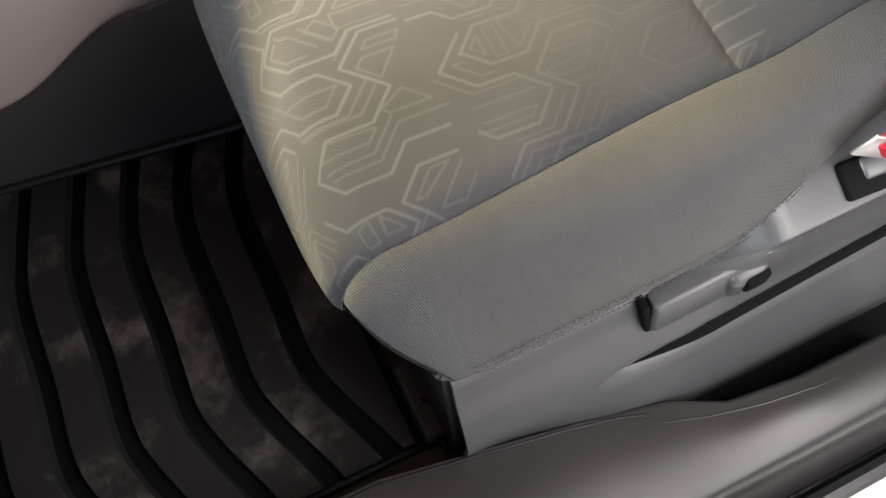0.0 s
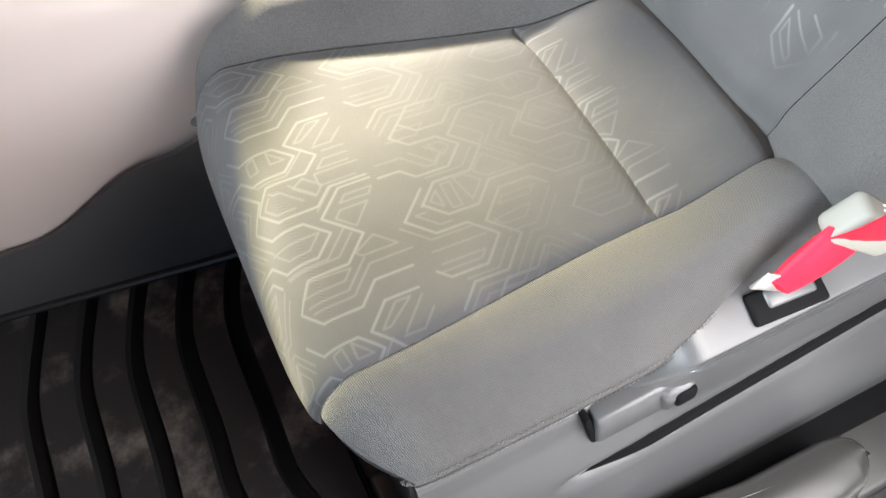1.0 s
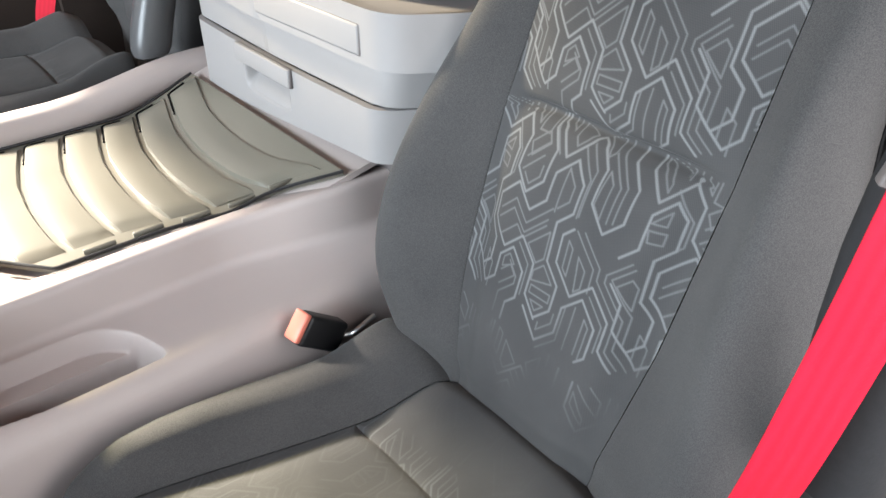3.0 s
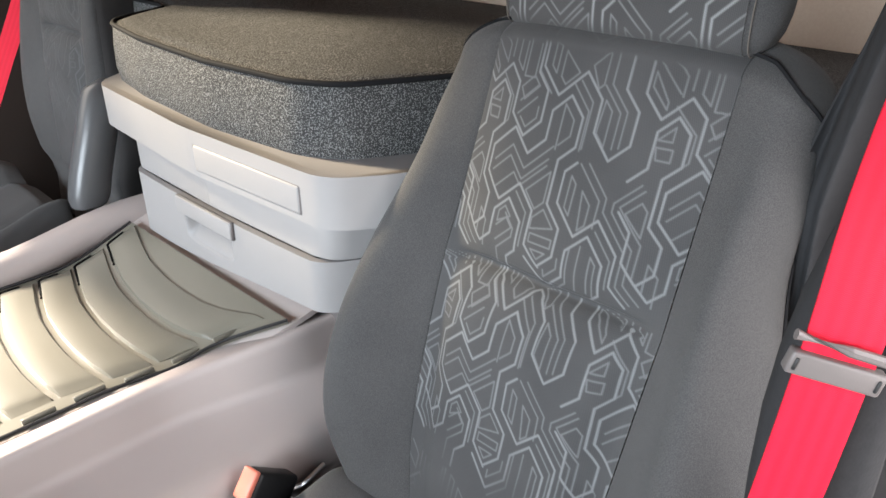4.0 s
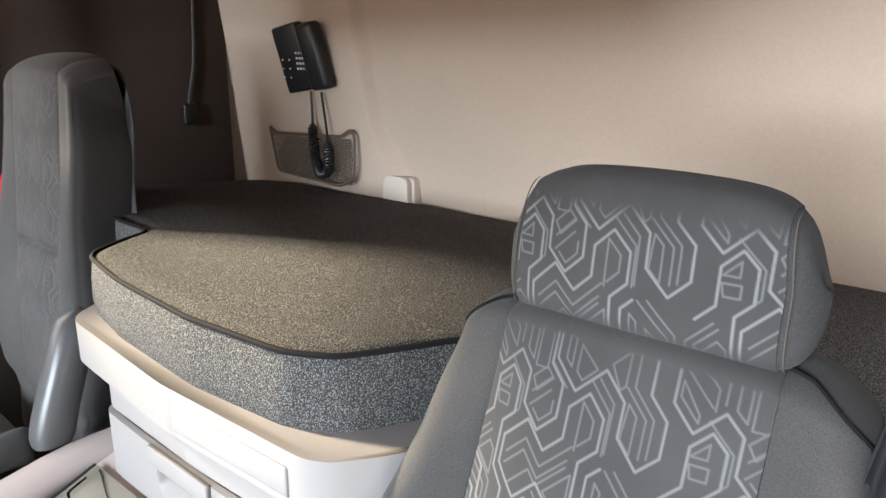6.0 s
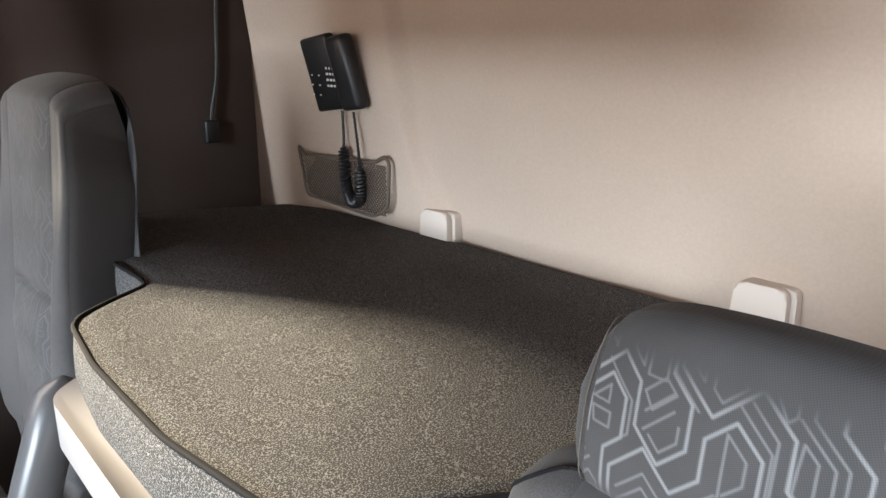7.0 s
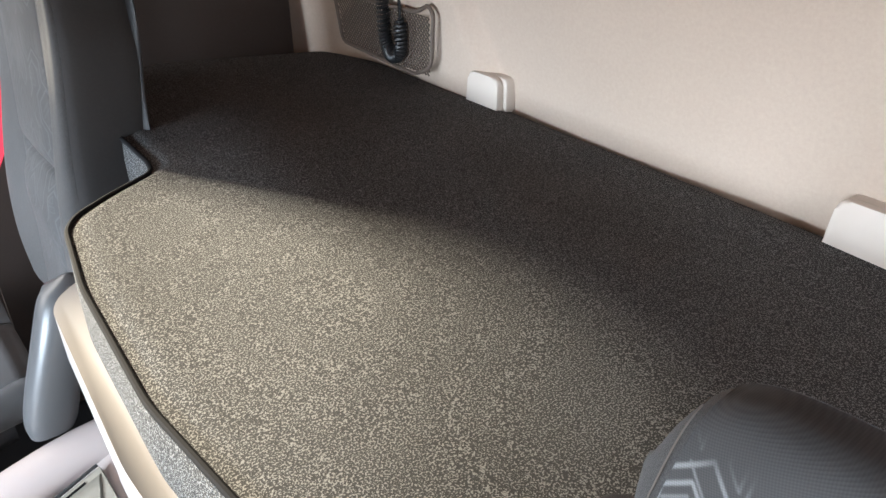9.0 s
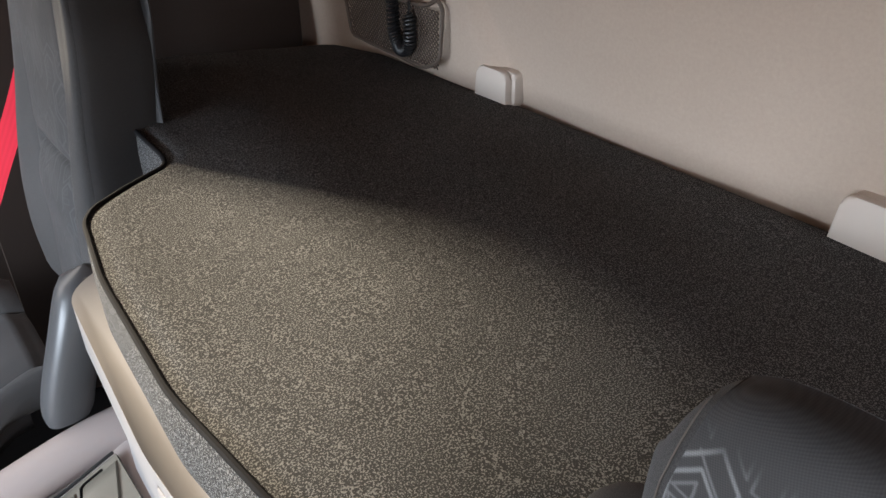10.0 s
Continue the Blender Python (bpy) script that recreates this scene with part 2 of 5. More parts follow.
def prism(outline, axis, lo, hi, r=0.006, seg=3):
    """A plate: a closed outline in the plane across axis, pulled from lo to hi, its rims rounded."""
    put = {"x": lambda a, b, c: (c, a, b), "y": lambda a, b, c: (a, c, b), "z": lambda a, b, c: (a, b, c)}[axis]
    bm = bmesh.new()
    low = [bm.verts.new(put(a, b, lo)) for a, b in outline]
    high = [bm.verts.new(put(a, b, hi)) for a, b in outline]
    n = len(outline)
    bm.faces.new(low[::-1])
    bm.faces.new(high)
    for i in range(n):
        bm.faces.new((low[i], low[(i + 1) % n], high[(i + 1) % n], high[i]))
    if r:
        rims = [e for e in bm.edges if (e.verts[0] in low) == (e.verts[1] in low)]
        bmesh.ops.bevel(bm, geom=rims, offset=r, segments=seg, profile=0.5, affect='EDGES')
    return bm


def rounded(corners, r, n=5):
    """A closed polygon with its corners rounded."""
    out = []
    m = len(corners)
    for i in range(m):
        p, a, b = (np.array(corners[j % m], float) for j in (i, i - 1, i + 1))
        da, db = a - p, b - p
        la, lb = np.linalg.norm(da), np.linalg.norm(db)
        d = min(r, la * 0.45, lb * 0.45)
        s, e = p + da / la * d, p + db / lb * d
        for j in range(n + 1):
            t = j / n
            out.append(tuple((1 - t) ** 2 * s + 2 * t * (1 - t) * p + t * t * e))
    return out


def smooth_line(points, n):
    """n points along a Catmull-Rom curve through the given ones."""
    p = np.array(points, float)
    p = np.vstack([2 * p[0] - p[1], p, 2 * p[-1] - p[-2]])
    out = []
    for t in np.linspace(0, len(points) - 1 - 1e-9, n):
        i = int(t)
        f = t - i
        a, b, c, d = p[i:i + 4]
        out.append(0.5 * (2 * b + (c - a) * f + (2 * a - 5 * b + 4 * c - d) * f * f + (3 * b - a - 3 * c + d) * f ** 3))
    return np.array(out)


def tube(name, points, radius, mat, parent=None, sides=8, closed=False, label=""):
    """A round rod along a line of points."""
    p = np.array(points, float)
    n = len(p)
    verts, faces = [], []
    up = np.array((0.31, 0.22, 0.92))
    for i in range(n):
        t = p[(i + 1) % n] - p[i - 1] if closed else p[min(i + 1, n - 1)] - p[max(i - 1, 0)]
        t = t / (np.linalg.norm(t) + 1e-12)
        a = np.cross(t, up)
        if np.linalg.norm(a) < 1e-3:
            a = np.cross(t, (1, 0, 0))
        a = a / np.linalg.norm(a)
        b = np.cross(t, a)
        up = b if i == 0 else up
        rad = radius[i] if hasattr(radius, "__len__") else radius
        for j in range(sides):
            w = 2 * math.pi * j / sides
            verts.append(p[i] + rad * (math.cos(w) * a + math.sin(w) * b))
    for i in range(n if closed else n - 1):
        for j in range(sides):
            k, l = (i + 1) % n, (j + 1) % sides
            faces.append((i * sides + j, i * sides + l, k * sides + l, k * sides + j))
    if not closed:
        faces.append(tuple(range(sides))[::-1])
        faces.append(tuple((n - 1) * sides + j for j in range(sides)))
    return obj(name, verts, faces, mat, parent, label=label)


def shell(name, fn, us, vs, mat, parent=None, thick=0.008, uv=None, fade=None, label="", puff=0.0, sharp=40):
    """A panel with thickness over the surface fn(u, v). uv and fade: functions of (u, v, place). puff: how far its rim is drawn in at the seams."""
    us, vs = np.asarray(us, float), np.asarray(vs, float)
    nu, nv = len(us), len(vs)
    P = np.array([[fn(u, v) for v in vs] for u in us], float)
    du, dv = np.gradient(P, axis=0), np.gradient(P, axis=1)
    N = np.cross(du, dv)
    N /= np.linalg.norm(N, axis=2, keepdims=True) + 1e-12
    if puff:
        lu = np.r_[0, np.cumsum(np.linalg.norm(np.diff(P[:, nv // 2], axis=0), axis=1))]
        lv = np.r_[0, np.cumsum(np.linalg.norm(np.diff(P[nu // 2], axis=0), axis=1))]
        eu = np.minimum(lu, lu[-1] - lu)[:, None]
        ev = np.minimum(lv, lv[-1] - lv)[None]
        dip = np.maximum(np.exp(-eu / 0.006), np.exp(-ev / 0.006))
        P = P - N * (puff * dip)[..., None]
    inner = P - N * thick
    idx = lambda i, j: i * nv + j
    off = nu * nv
    verts = np.vstack([P.reshape(-1, 3), inner.reshape(-1, 3)])
    faces = []
    for i in range(nu - 1):
        for j in range(nv - 1):
            q = (idx(i, j), idx(i + 1, j), idx(i + 1, j + 1), idx(i, j + 1))
            faces += [q, tuple(off + k for k in q[::-1])]
    rim = [idx(i, 0) for i in range(nu)] + [idx(nu - 1, j) for j in range(1, nv)] + [idx(i, nv - 1) for i in range(nu - 2, -1, -1)] + [idx(0, j) for j in range(nv - 2, 0, -1)]
    for a, b in zip(rim, rim[1:] + rim[:1]):
        faces.append((a, b, off + b, off + a))
    uvs = fd = None
    if uv:
        uvs = [uv(u, v, P[i, j]) for i, u in enumerate(us) for j, v in enumerate(vs)] * 2
    if fade:
        fd = [fade(u, v, P[i, j]) for i, u in enumerate(us) for j, v in enumerate(vs)] * 2
    return obj(name, verts, faces, mat, parent, uvs, fd, label, sharp=sharp)


# One repeat of the woven pattern, as a weaver's chart on a grid of 2.5 mm: heavy (B) or fine (t) thread, the knot where a run begins,
# and its steps: n s up and down, e w across, a b c d the slanting steps (up right, down right, down left, up left); z closes the run.
CHART = [
    "B -13 18 a7 n15 a7 b6 s13 c6 s20 b7 s12 c6",
    "t -5 -1 a5 a1 s6 w6 z",
    "t -5 2 e7 s5 w6 n5 z",
    "B -15 -31 s13 b9 a10 b7 s14 b9 a8 n14 d7 n15",
    "t -13 -27 s6 b8 n3 d9 z",
    "t -12 -31 b11",
    "t -6 -33 b6 s8",
    "t -1 -15 b10 s11 c5",
    "t 13 -10 a6 b4 c7 d4 z",
    "t 14 -4 a8",
    "t 14 2 a9",
    "t 16 3 b4 a5 n5",
    "t 3 -31 s9",
    "t 7 -31 s10 b4 n13",
    "t 13 -33 s18 e6 n15",
    "B 23 -34 s13 b11 a12 b10 s14 b10 a8 n14 d8 n15",
    "t 21 -34 s15 b9",
    "t 33 -29 s11 b3 a6 d8 z",
    "t 27 -33 s11 b3 n12 d2 z",
    "B 4 19 a11 b10 a8 n13 a8 b8 s13 c7 s20 b9 s13 c7",
    "t 39 13 n13 n7 b6 s7 c5",
    "t 41 -16 b10 s17",
    "t 44 -18 b8 s20",
    "t 58 -12 b4 s15 d5 n14 z",
    "t 48 -25 a7 s14 c2 d7 z",
    "t 56 -18 b10 s15",
    "t 59 -36 s17 b10 s15",
    "B 4 19 s12 b11 a10 b10 s16 b9",
    "t 7 25 a9 b9 a13",
    "t 7 30 a9 b9 a12",
    "t 11 37 a9 b5 a12",
    "t 40 23 c11 b7 a4 n14 z",
    "B -13 31 b7 s13 b14 a6 n12 a7 b9 s14 c5 s9",
    "t 17 52 n5 a3 b4 c6 z",
    "t 17 54 a5 b4 c8",
    "t 21 47 b6 s4 c8 s11",
    "t 24 36 b8 s16",
    "t 36 50 n5 a5 b7 w12 z",
    "t 37 56 n4 e12 s4 w12 z",
    "t 39 59 e8 c4 d4 z",
    "B 52 16 c5 s14 b12 a10 b12 s14 b8",
    "t 51 22 b3 s14 d3 n14 z",
    "t 58 27 b5 s9 c3 n17 z",
    "t 54 16 b13 s12",
    "t 58 15 b12 s6 b14 s15 b7",
    "t 84 18 c10 s4 b13 s15 b8",
    "t 86 20 c9 b2 b11 s15 b5 n13 b5 s13",
    "t 80 31 a6 b3 s11 d9 z",
    "B 36 64 b12 a9 n13 a9 b10 s15 c4",
    "t 59 52 s18 c9",
    "t 64 50 s22",
    "t 70 71 n18 b3 s16",
    "t 69 42 b10 s13",
    "t 47 67 s4 a7 n5",
]
REPEAT_Y, REPEAT_Z = 0.225, 0.285
STEPS = {"n": (0, -1), "s": (0, 1), "e": (1, 0), "w": (-1, 0), "a": (1, -1), "b": (1, 1), "c": (-1, 1), "d": (-1, -1)}


@functools.lru_cache(maxsize=None)
def weave_tile(n=320, m=406):
    """One repeat of the pattern as a map of how much pale thread shows."""
    gx, gz = np.meshgrid((np.arange(n) + 0.5) / n * REPEAT_Y, (np.arange(m) + 0.5) / m * REPEAT_Z)
    out = np.zeros(gx.shape)
    for run in CHART:
        kind, x, z, *moves = run.split()
        knots = [(int(x), int(z))]
        for mv in moves:
            if mv != "z":
                u, w = STEPS[mv[0]]
                knots.append((knots[-1][0] + u * int(mv[1:]), knots[-1][1] + w * int(mv[1:])))
        if moves[-1] == "z":
            knots[-1] = knots[0]
        half, strength = (0.0009, 0.74) if kind == "B" else (0.0005, 0.46)
        for p, q in zip(knots, knots[1:]):
            p, q = np.array(p) * 0.0025, np.array(q) * 0.0025
            mid, d = (p + q) / 2, q - p
            dx = (gx - mid[0] + REPEAT_Y / 2) % REPEAT_Y - REPEAT_Y / 2
            dz = (gz - mid[1] + REPEAT_Z / 2) % REPEAT_Z - REPEAT_Z / 2
            long = np.hypot(*d)
            t = np.clip((dx * d[0] + dz * d[1]) / long ** 2, -0.5, 0.5)
            far = np.hypot(dx - t * d[0], dz - t * d[1])
            out = np.maximum(out, strength * np.clip((half + 0.0009 - far) / 0.0009, 0, 1))
    return out


def weave_field(y, v):
    """How much pale thread lies at (y, v), in metres on the panel."""
    tile = weave_tile()
    m, n = tile.shape
    fx, fz = (-y / REPEAT_Y) % 1.0 * n - 0.5, (-v / REPEAT_Z) % 1.0 * m - 0.5
    i, j = np.floor(fz).astype(int), np.floor(fx).astype(int)
    a, c = fz - i, fx - j
    pick = lambda di, dj: tile[(i + di) % m, (j + dj) % n]
    return (1 - a) * ((1 - c) * pick(0, 0) + c * pick(0, 1)) + a * ((1 - c) * pick(1, 0) + c * pick(1, 1))


def woven_panel(name, fn, us, vs, parent, uv, fade, label, puff=0.007, step=0.0011, thick=0.010):
    """A dense patterned panel: the coarse surface is refined until the woven outlines are crisp."""
    us, vs = np.asarray(us, float), np.asarray(vs, float)
    P = np.array([[fn(u, v) for v in vs] for u in us], float)
    N = np.cross(np.gradient(P, axis=0), np.gradient(P, axis=1))
    N /= np.linalg.norm(N, axis=2, keepdims=True) + 1e-12
    UV = np.array([[uv(u, v, P[i, j]) for j, v in enumerate(vs)] for i, u in enumerate(us)], float)
    F = np.array([[fade(u, v, P[i, j]) for j, v in enumerate(vs)] for i, u in enumerate(us)], float)[..., None]
    lu = np.r_[0, np.cumsum(np.linalg.norm(np.diff(P, axis=0), axis=2).mean(1))]
    lv = np.r_[0, np.cumsum(np.linalg.norm(np.diff(P, axis=1), axis=2).mean(0))]
    nu, nv = int(lu[-1] / step), int(lv[-1] / step)
    gu, gv = np.linspace(0, lu[-1], nu), np.linspace(0, lv[-1], nv)

    def cubic(A, x, g, axis):
        A = np.moveaxis(A, axis, 0)
        m = np.gradient(A, x, axis=0)
        i = np.clip(np.searchsorted(x, g) - 1, 0, len(x) - 2)
        hh = (x[i + 1] - x[i]).reshape(-1, *[1] * (A.ndim - 1))
        t = ((g - x[i]).reshape(hh.shape)) / hh
        out = (2 * t ** 3 - 3 * t ** 2 + 1) * A[i] + (t ** 3 - 2 * t ** 2 + t) * hh * m[i] + (-2 * t ** 3 + 3 * t ** 2) * A[i + 1] + (t ** 3 - t ** 2) * hh * m[i + 1]
        return np.moveaxis(out, 0, axis)

    fine = lambda A: cubic(cubic(A, lu, gu, 0), lv, gv, 1)
    P2, N2, UV2, F2 = fine(P), fine(N), fine(UV), np.clip(fine(F)[..., 0], 0, 1)
    dip = np.maximum(np.exp(-np.minimum(gu, gu[-1] - gu) / 0.007)[:, None], np.exp(-np.minimum(gv, gv[-1] - gv) / 0.007)[None])
    P2 = P2 - N2 * (puff * dip)[..., None]
    W = weave_field(UV2[..., 0], UV2[..., 1]) * F2
    back = P - N * (thick + puff)
    rim2 = list(range(0, nu * nv, nv)) + list(range((nu - 1) * nv + 1, nu * nv)) + [i * nv + nv - 1 for i in range(nu - 2, -1, -1)] + list(range(nv - 2, 0, -1))
    idx = np.arange(nu * nv).reshape(nu, nv)
    faces = np.stack([idx[:-1, :-1], idx[1:, :-1], idx[1:, 1:], idx[:-1, 1:]], -1).reshape(-1, 4)
    low = (P2 - N2 * thick).reshape(-1, 3)[rim2]
    verts = np.vstack([P2.reshape(-1, 3), low])
    n0, m = nu * nv, len(rim2)
    a = np.arange(m)
    hem = np.stack([np.array(rim2), np.roll(np.array(rim2), -1), n0 + np.roll(a, -1), n0 + a], -1)
    faces = np.vstack([faces, hem])
    me = bpy.data.meshes.new(name)
    me.vertices.add(len(verts))
    me.vertices.foreach_set("co", verts.astype(np.float32).ravel())
    me.loops.add(faces.size)
    me.loops.foreach_set("vertex_index", faces.astype(np.int32).ravel())
    me.polygons.add(len(faces))
    me.polygons.foreach_set("loop_start", np.arange(0, faces.size, 4, dtype=np.int32))
    me.update(calc_edges=True)
    me.polygons.foreach_set("use_smooth", np.ones(len(faces), dtype=bool))
    uvs = np.vstack([UV2.reshape(-1, 2), UV2.reshape(-1, 2)[rim2]])
    me.uv_layers.new(name="UVMap").data.foreach_set("uv", uvs[faces.ravel()].astype(np.float32).ravel())
    me.attributes.new("fade", 'FLOAT', 'POINT').data.foreach_set("value", np.r_[W.ravel(), np.zeros(m)].astype(np.float32))
    me.materials.append(M_INSERT)
    ob = new(name, me)
    ob.parent = parent
    return tagged(ob, label)


def loft(name, rings, mat, parent=None, label="", sharp=40, uvs=False):
    """A closed body through rings of equally many points."""
    R = np.array(rings, float)
    n, m = R.shape[:2]
    faces = [(i * m + j, i * m + (j + 1) % m, (i + 1) * m + (j + 1) % m, (i + 1) * m + j) for i in range(n - 1) for j in range(m)]
    faces += [tuple(range(m))[::-1], tuple((n - 1) * m + j for j in range(m))]
    uv = None
    if uvs:
        per = np.cumsum(np.r_[0, np.linalg.norm(np.diff(R[n // 2], axis=0), axis=1)])
        run = np.cumsum(np.r_[0, np.linalg.norm(np.diff(R.mean(1), axis=0), axis=1)])
        uv = [(per[j], run[i]) for i in range(n) for j in range(m)]
    return obj(name, R.reshape(-1, 3), faces, mat, parent, uv, None, label, sharp=sharp)


def interp(x, xs, ys):
    return float(np.interp(x, xs, ys))


def sstep(x, a, b):
    t = min(1.0, max(0.0, (x - a) / (b - a)))
    return t * t * (3 - 2 * t)


# ---- shell of the cab ----
def structure(name, bm, mat, label):
    return tagged(part(name, bm, mat, None), label, name.split("_")[0], kind="structure")


FLOOR_Z = 0.09
structure("floor", rbox((2.1, 2.6, 0.06), (-0.35, 0.68, FLOOR_Z - 0.03), 0.005), M_BLACK, "black cab floor under the rubber mat")


def rear_wall(y, z):
    """The cloth-trimmed rear wall, with a shallow raised band beside the phone."""
    lean = -0.11 * max(0.0, z - 1.03)
    edge = interp(z, [0.9, 1.11, 1.18, 1.26, 1.41, 1.8, 2.2], [1.02, 1.072, 1.125, 1.154, 1.168, 1.20, 1.24])
    band = 0.030 * sstep(y, edge - 0.008, edge + 0.035)
    cove = 0.12 * sstep(y, 1.60, 1.95) ** 1.5
    return (1.015 + lean - band - cove, y, z)


w = shell("wall_rear", rear_wall, list(np.linspace(-0.75, 1.0, 50)) + list(np.linspace(1.01, 1.30, 70)) + list(np.linspace(1.32, 1.95, 40)), np.linspace(0.08, 2.2, 64), M_WALL, None, -0.03)
tagged(w, "cream cloth-trimmed rear wall of a sleeper cab", "wall", kind="structure")


def frame_wall(name, outer, hole, axis, lo, hi, mat, label):
    """A wall plate with one opening cut through it."""
    put = {"x": lambda a, b, c: (c, a, b), "y": lambda a, b, c: (a, c, b)}[axis]
    bm = bmesh.new()
    (a0, b0, a1, b1), (c0, d0, c1, d1) = outer, hole
    rings = [[(a0, b0), (a1, b0), (a1, b1), (a0, b1)], [(c0, d0), (c1, d0), (c1, d1), (c0, d1)]]
    v = {(k, i, s): bm.verts.new(put(*rings[k][i], s)) for k in (0, 1) for i in range(4) for s in (lo, hi)}
    for i in range(4):
        j = (i + 1) % 4
        for s in (lo, hi):
            bm.faces.new((v[0, i, s], v[0, j, s], v[1, j, s], v[1, i, s]))
        for k in (0, 1):
            bm.faces.new((v[k, i, lo], v[k, j, lo], v[k, j, hi], v[k, i, hi]))
    return structure(name, bm, mat, label)


def glazed_wall(name, outer, holes, lo, hi, mat, label):
    """A side wall with openings of any outline, in (x, z)."""
    bm = bmesh.new()
    for line in [outer] + holes:
        vs = [bm.verts.new((x, lo, z)) for x, z in line]
        for i in range(len(vs)):
            bm.edges.new((vs[i], vs[(i + 1) % len(vs)]))
    bmesh.ops.triangle_fill(bm, use_beauty=True, edges=bm.edges[:])
    out = bmesh.ops.extrude_face_region(bm, geom=bm.faces[:])
    bmesh.ops.translate(bm, vec=(0, hi - lo, 0), verts=[g for g in out["geom"] if isinstance(g, bmesh.types.BMVert)])
    return structure(name, bm, mat, label)


# driver's side, unseen: the door window's stepped sill, the slanting pillar and the added quarter light are cut to
# shape the sun patches
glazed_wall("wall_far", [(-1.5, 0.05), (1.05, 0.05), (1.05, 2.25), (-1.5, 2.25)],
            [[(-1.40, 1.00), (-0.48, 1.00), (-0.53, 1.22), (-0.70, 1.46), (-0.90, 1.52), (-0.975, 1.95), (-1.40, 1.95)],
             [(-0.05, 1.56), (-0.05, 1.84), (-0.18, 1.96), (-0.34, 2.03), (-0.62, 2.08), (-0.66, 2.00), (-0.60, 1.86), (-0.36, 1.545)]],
            1.955, 2.0, M_SIDEWALL, "brown trimmed side wall with a door window and added opening shaped for sun patches")
# two added panes, out of view, that dim the sun on mattress and cushion
pane = tagged(part("sun_filter_mattress", prism([(-0.04, 1.54), (-0.04, 1.85), (-0.17, 1.97), (-0.34, 2.04), (-0.63, 2.09), (-0.67, 2.00), (-0.61, 1.85), (-0.36, 1.535)], "y", 1.975, 1.979, 0.0), M_TINT, None),
              "unseen tinted pane added to dim the sun on the mattress", "window", kind="structure")
pane = tagged(part("sun_filter_cushion", prism([(-0.895, 1.56), (-0.965, 1.96), (-1.41, 1.96), (-1.41, 1.56)], "y", 1.975, 1.979, 0.0), M_BAND, None),
              "unseen tinted pane added to dim the sun on the cushion", "window", kind="structure")
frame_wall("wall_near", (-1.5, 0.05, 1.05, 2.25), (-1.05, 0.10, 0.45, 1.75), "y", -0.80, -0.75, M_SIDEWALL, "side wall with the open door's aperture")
frame_wall("wall_front", (-0.75, 0.05, 1.955, 2.25), (-0.68, 0.95, 1.88, 2.1), "x", -1.5, -1.45, M_SIDEWALL, "front bulkhead below the windscreen")
structure("ceiling", rbox((2.6, 2.8, 0.05), (-0.22, 0.6, 2.22), 0.005), M_CEIL, "tan cloth roof lining")
# added unseen block: keeps windscreen light off the upper rear wall
structure("ceiling_header", rbox((1.06, 1.64, 0.79), (-0.91, 0.67, 1.795), 0.06), M_CEIL, "tan block added out of view to shade the upper rear wall")
structure("ground", rbox((400, 400, 0.1), (0, 0, -1.25), 0.01), M_GROUND, "asphalt yard outside the cab")

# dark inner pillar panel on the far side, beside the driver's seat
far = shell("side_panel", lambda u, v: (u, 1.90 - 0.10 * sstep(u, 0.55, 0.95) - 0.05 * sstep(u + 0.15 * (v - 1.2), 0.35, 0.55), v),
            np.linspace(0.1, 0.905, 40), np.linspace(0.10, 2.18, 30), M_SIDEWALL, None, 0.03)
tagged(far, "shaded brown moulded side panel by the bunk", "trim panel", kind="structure")


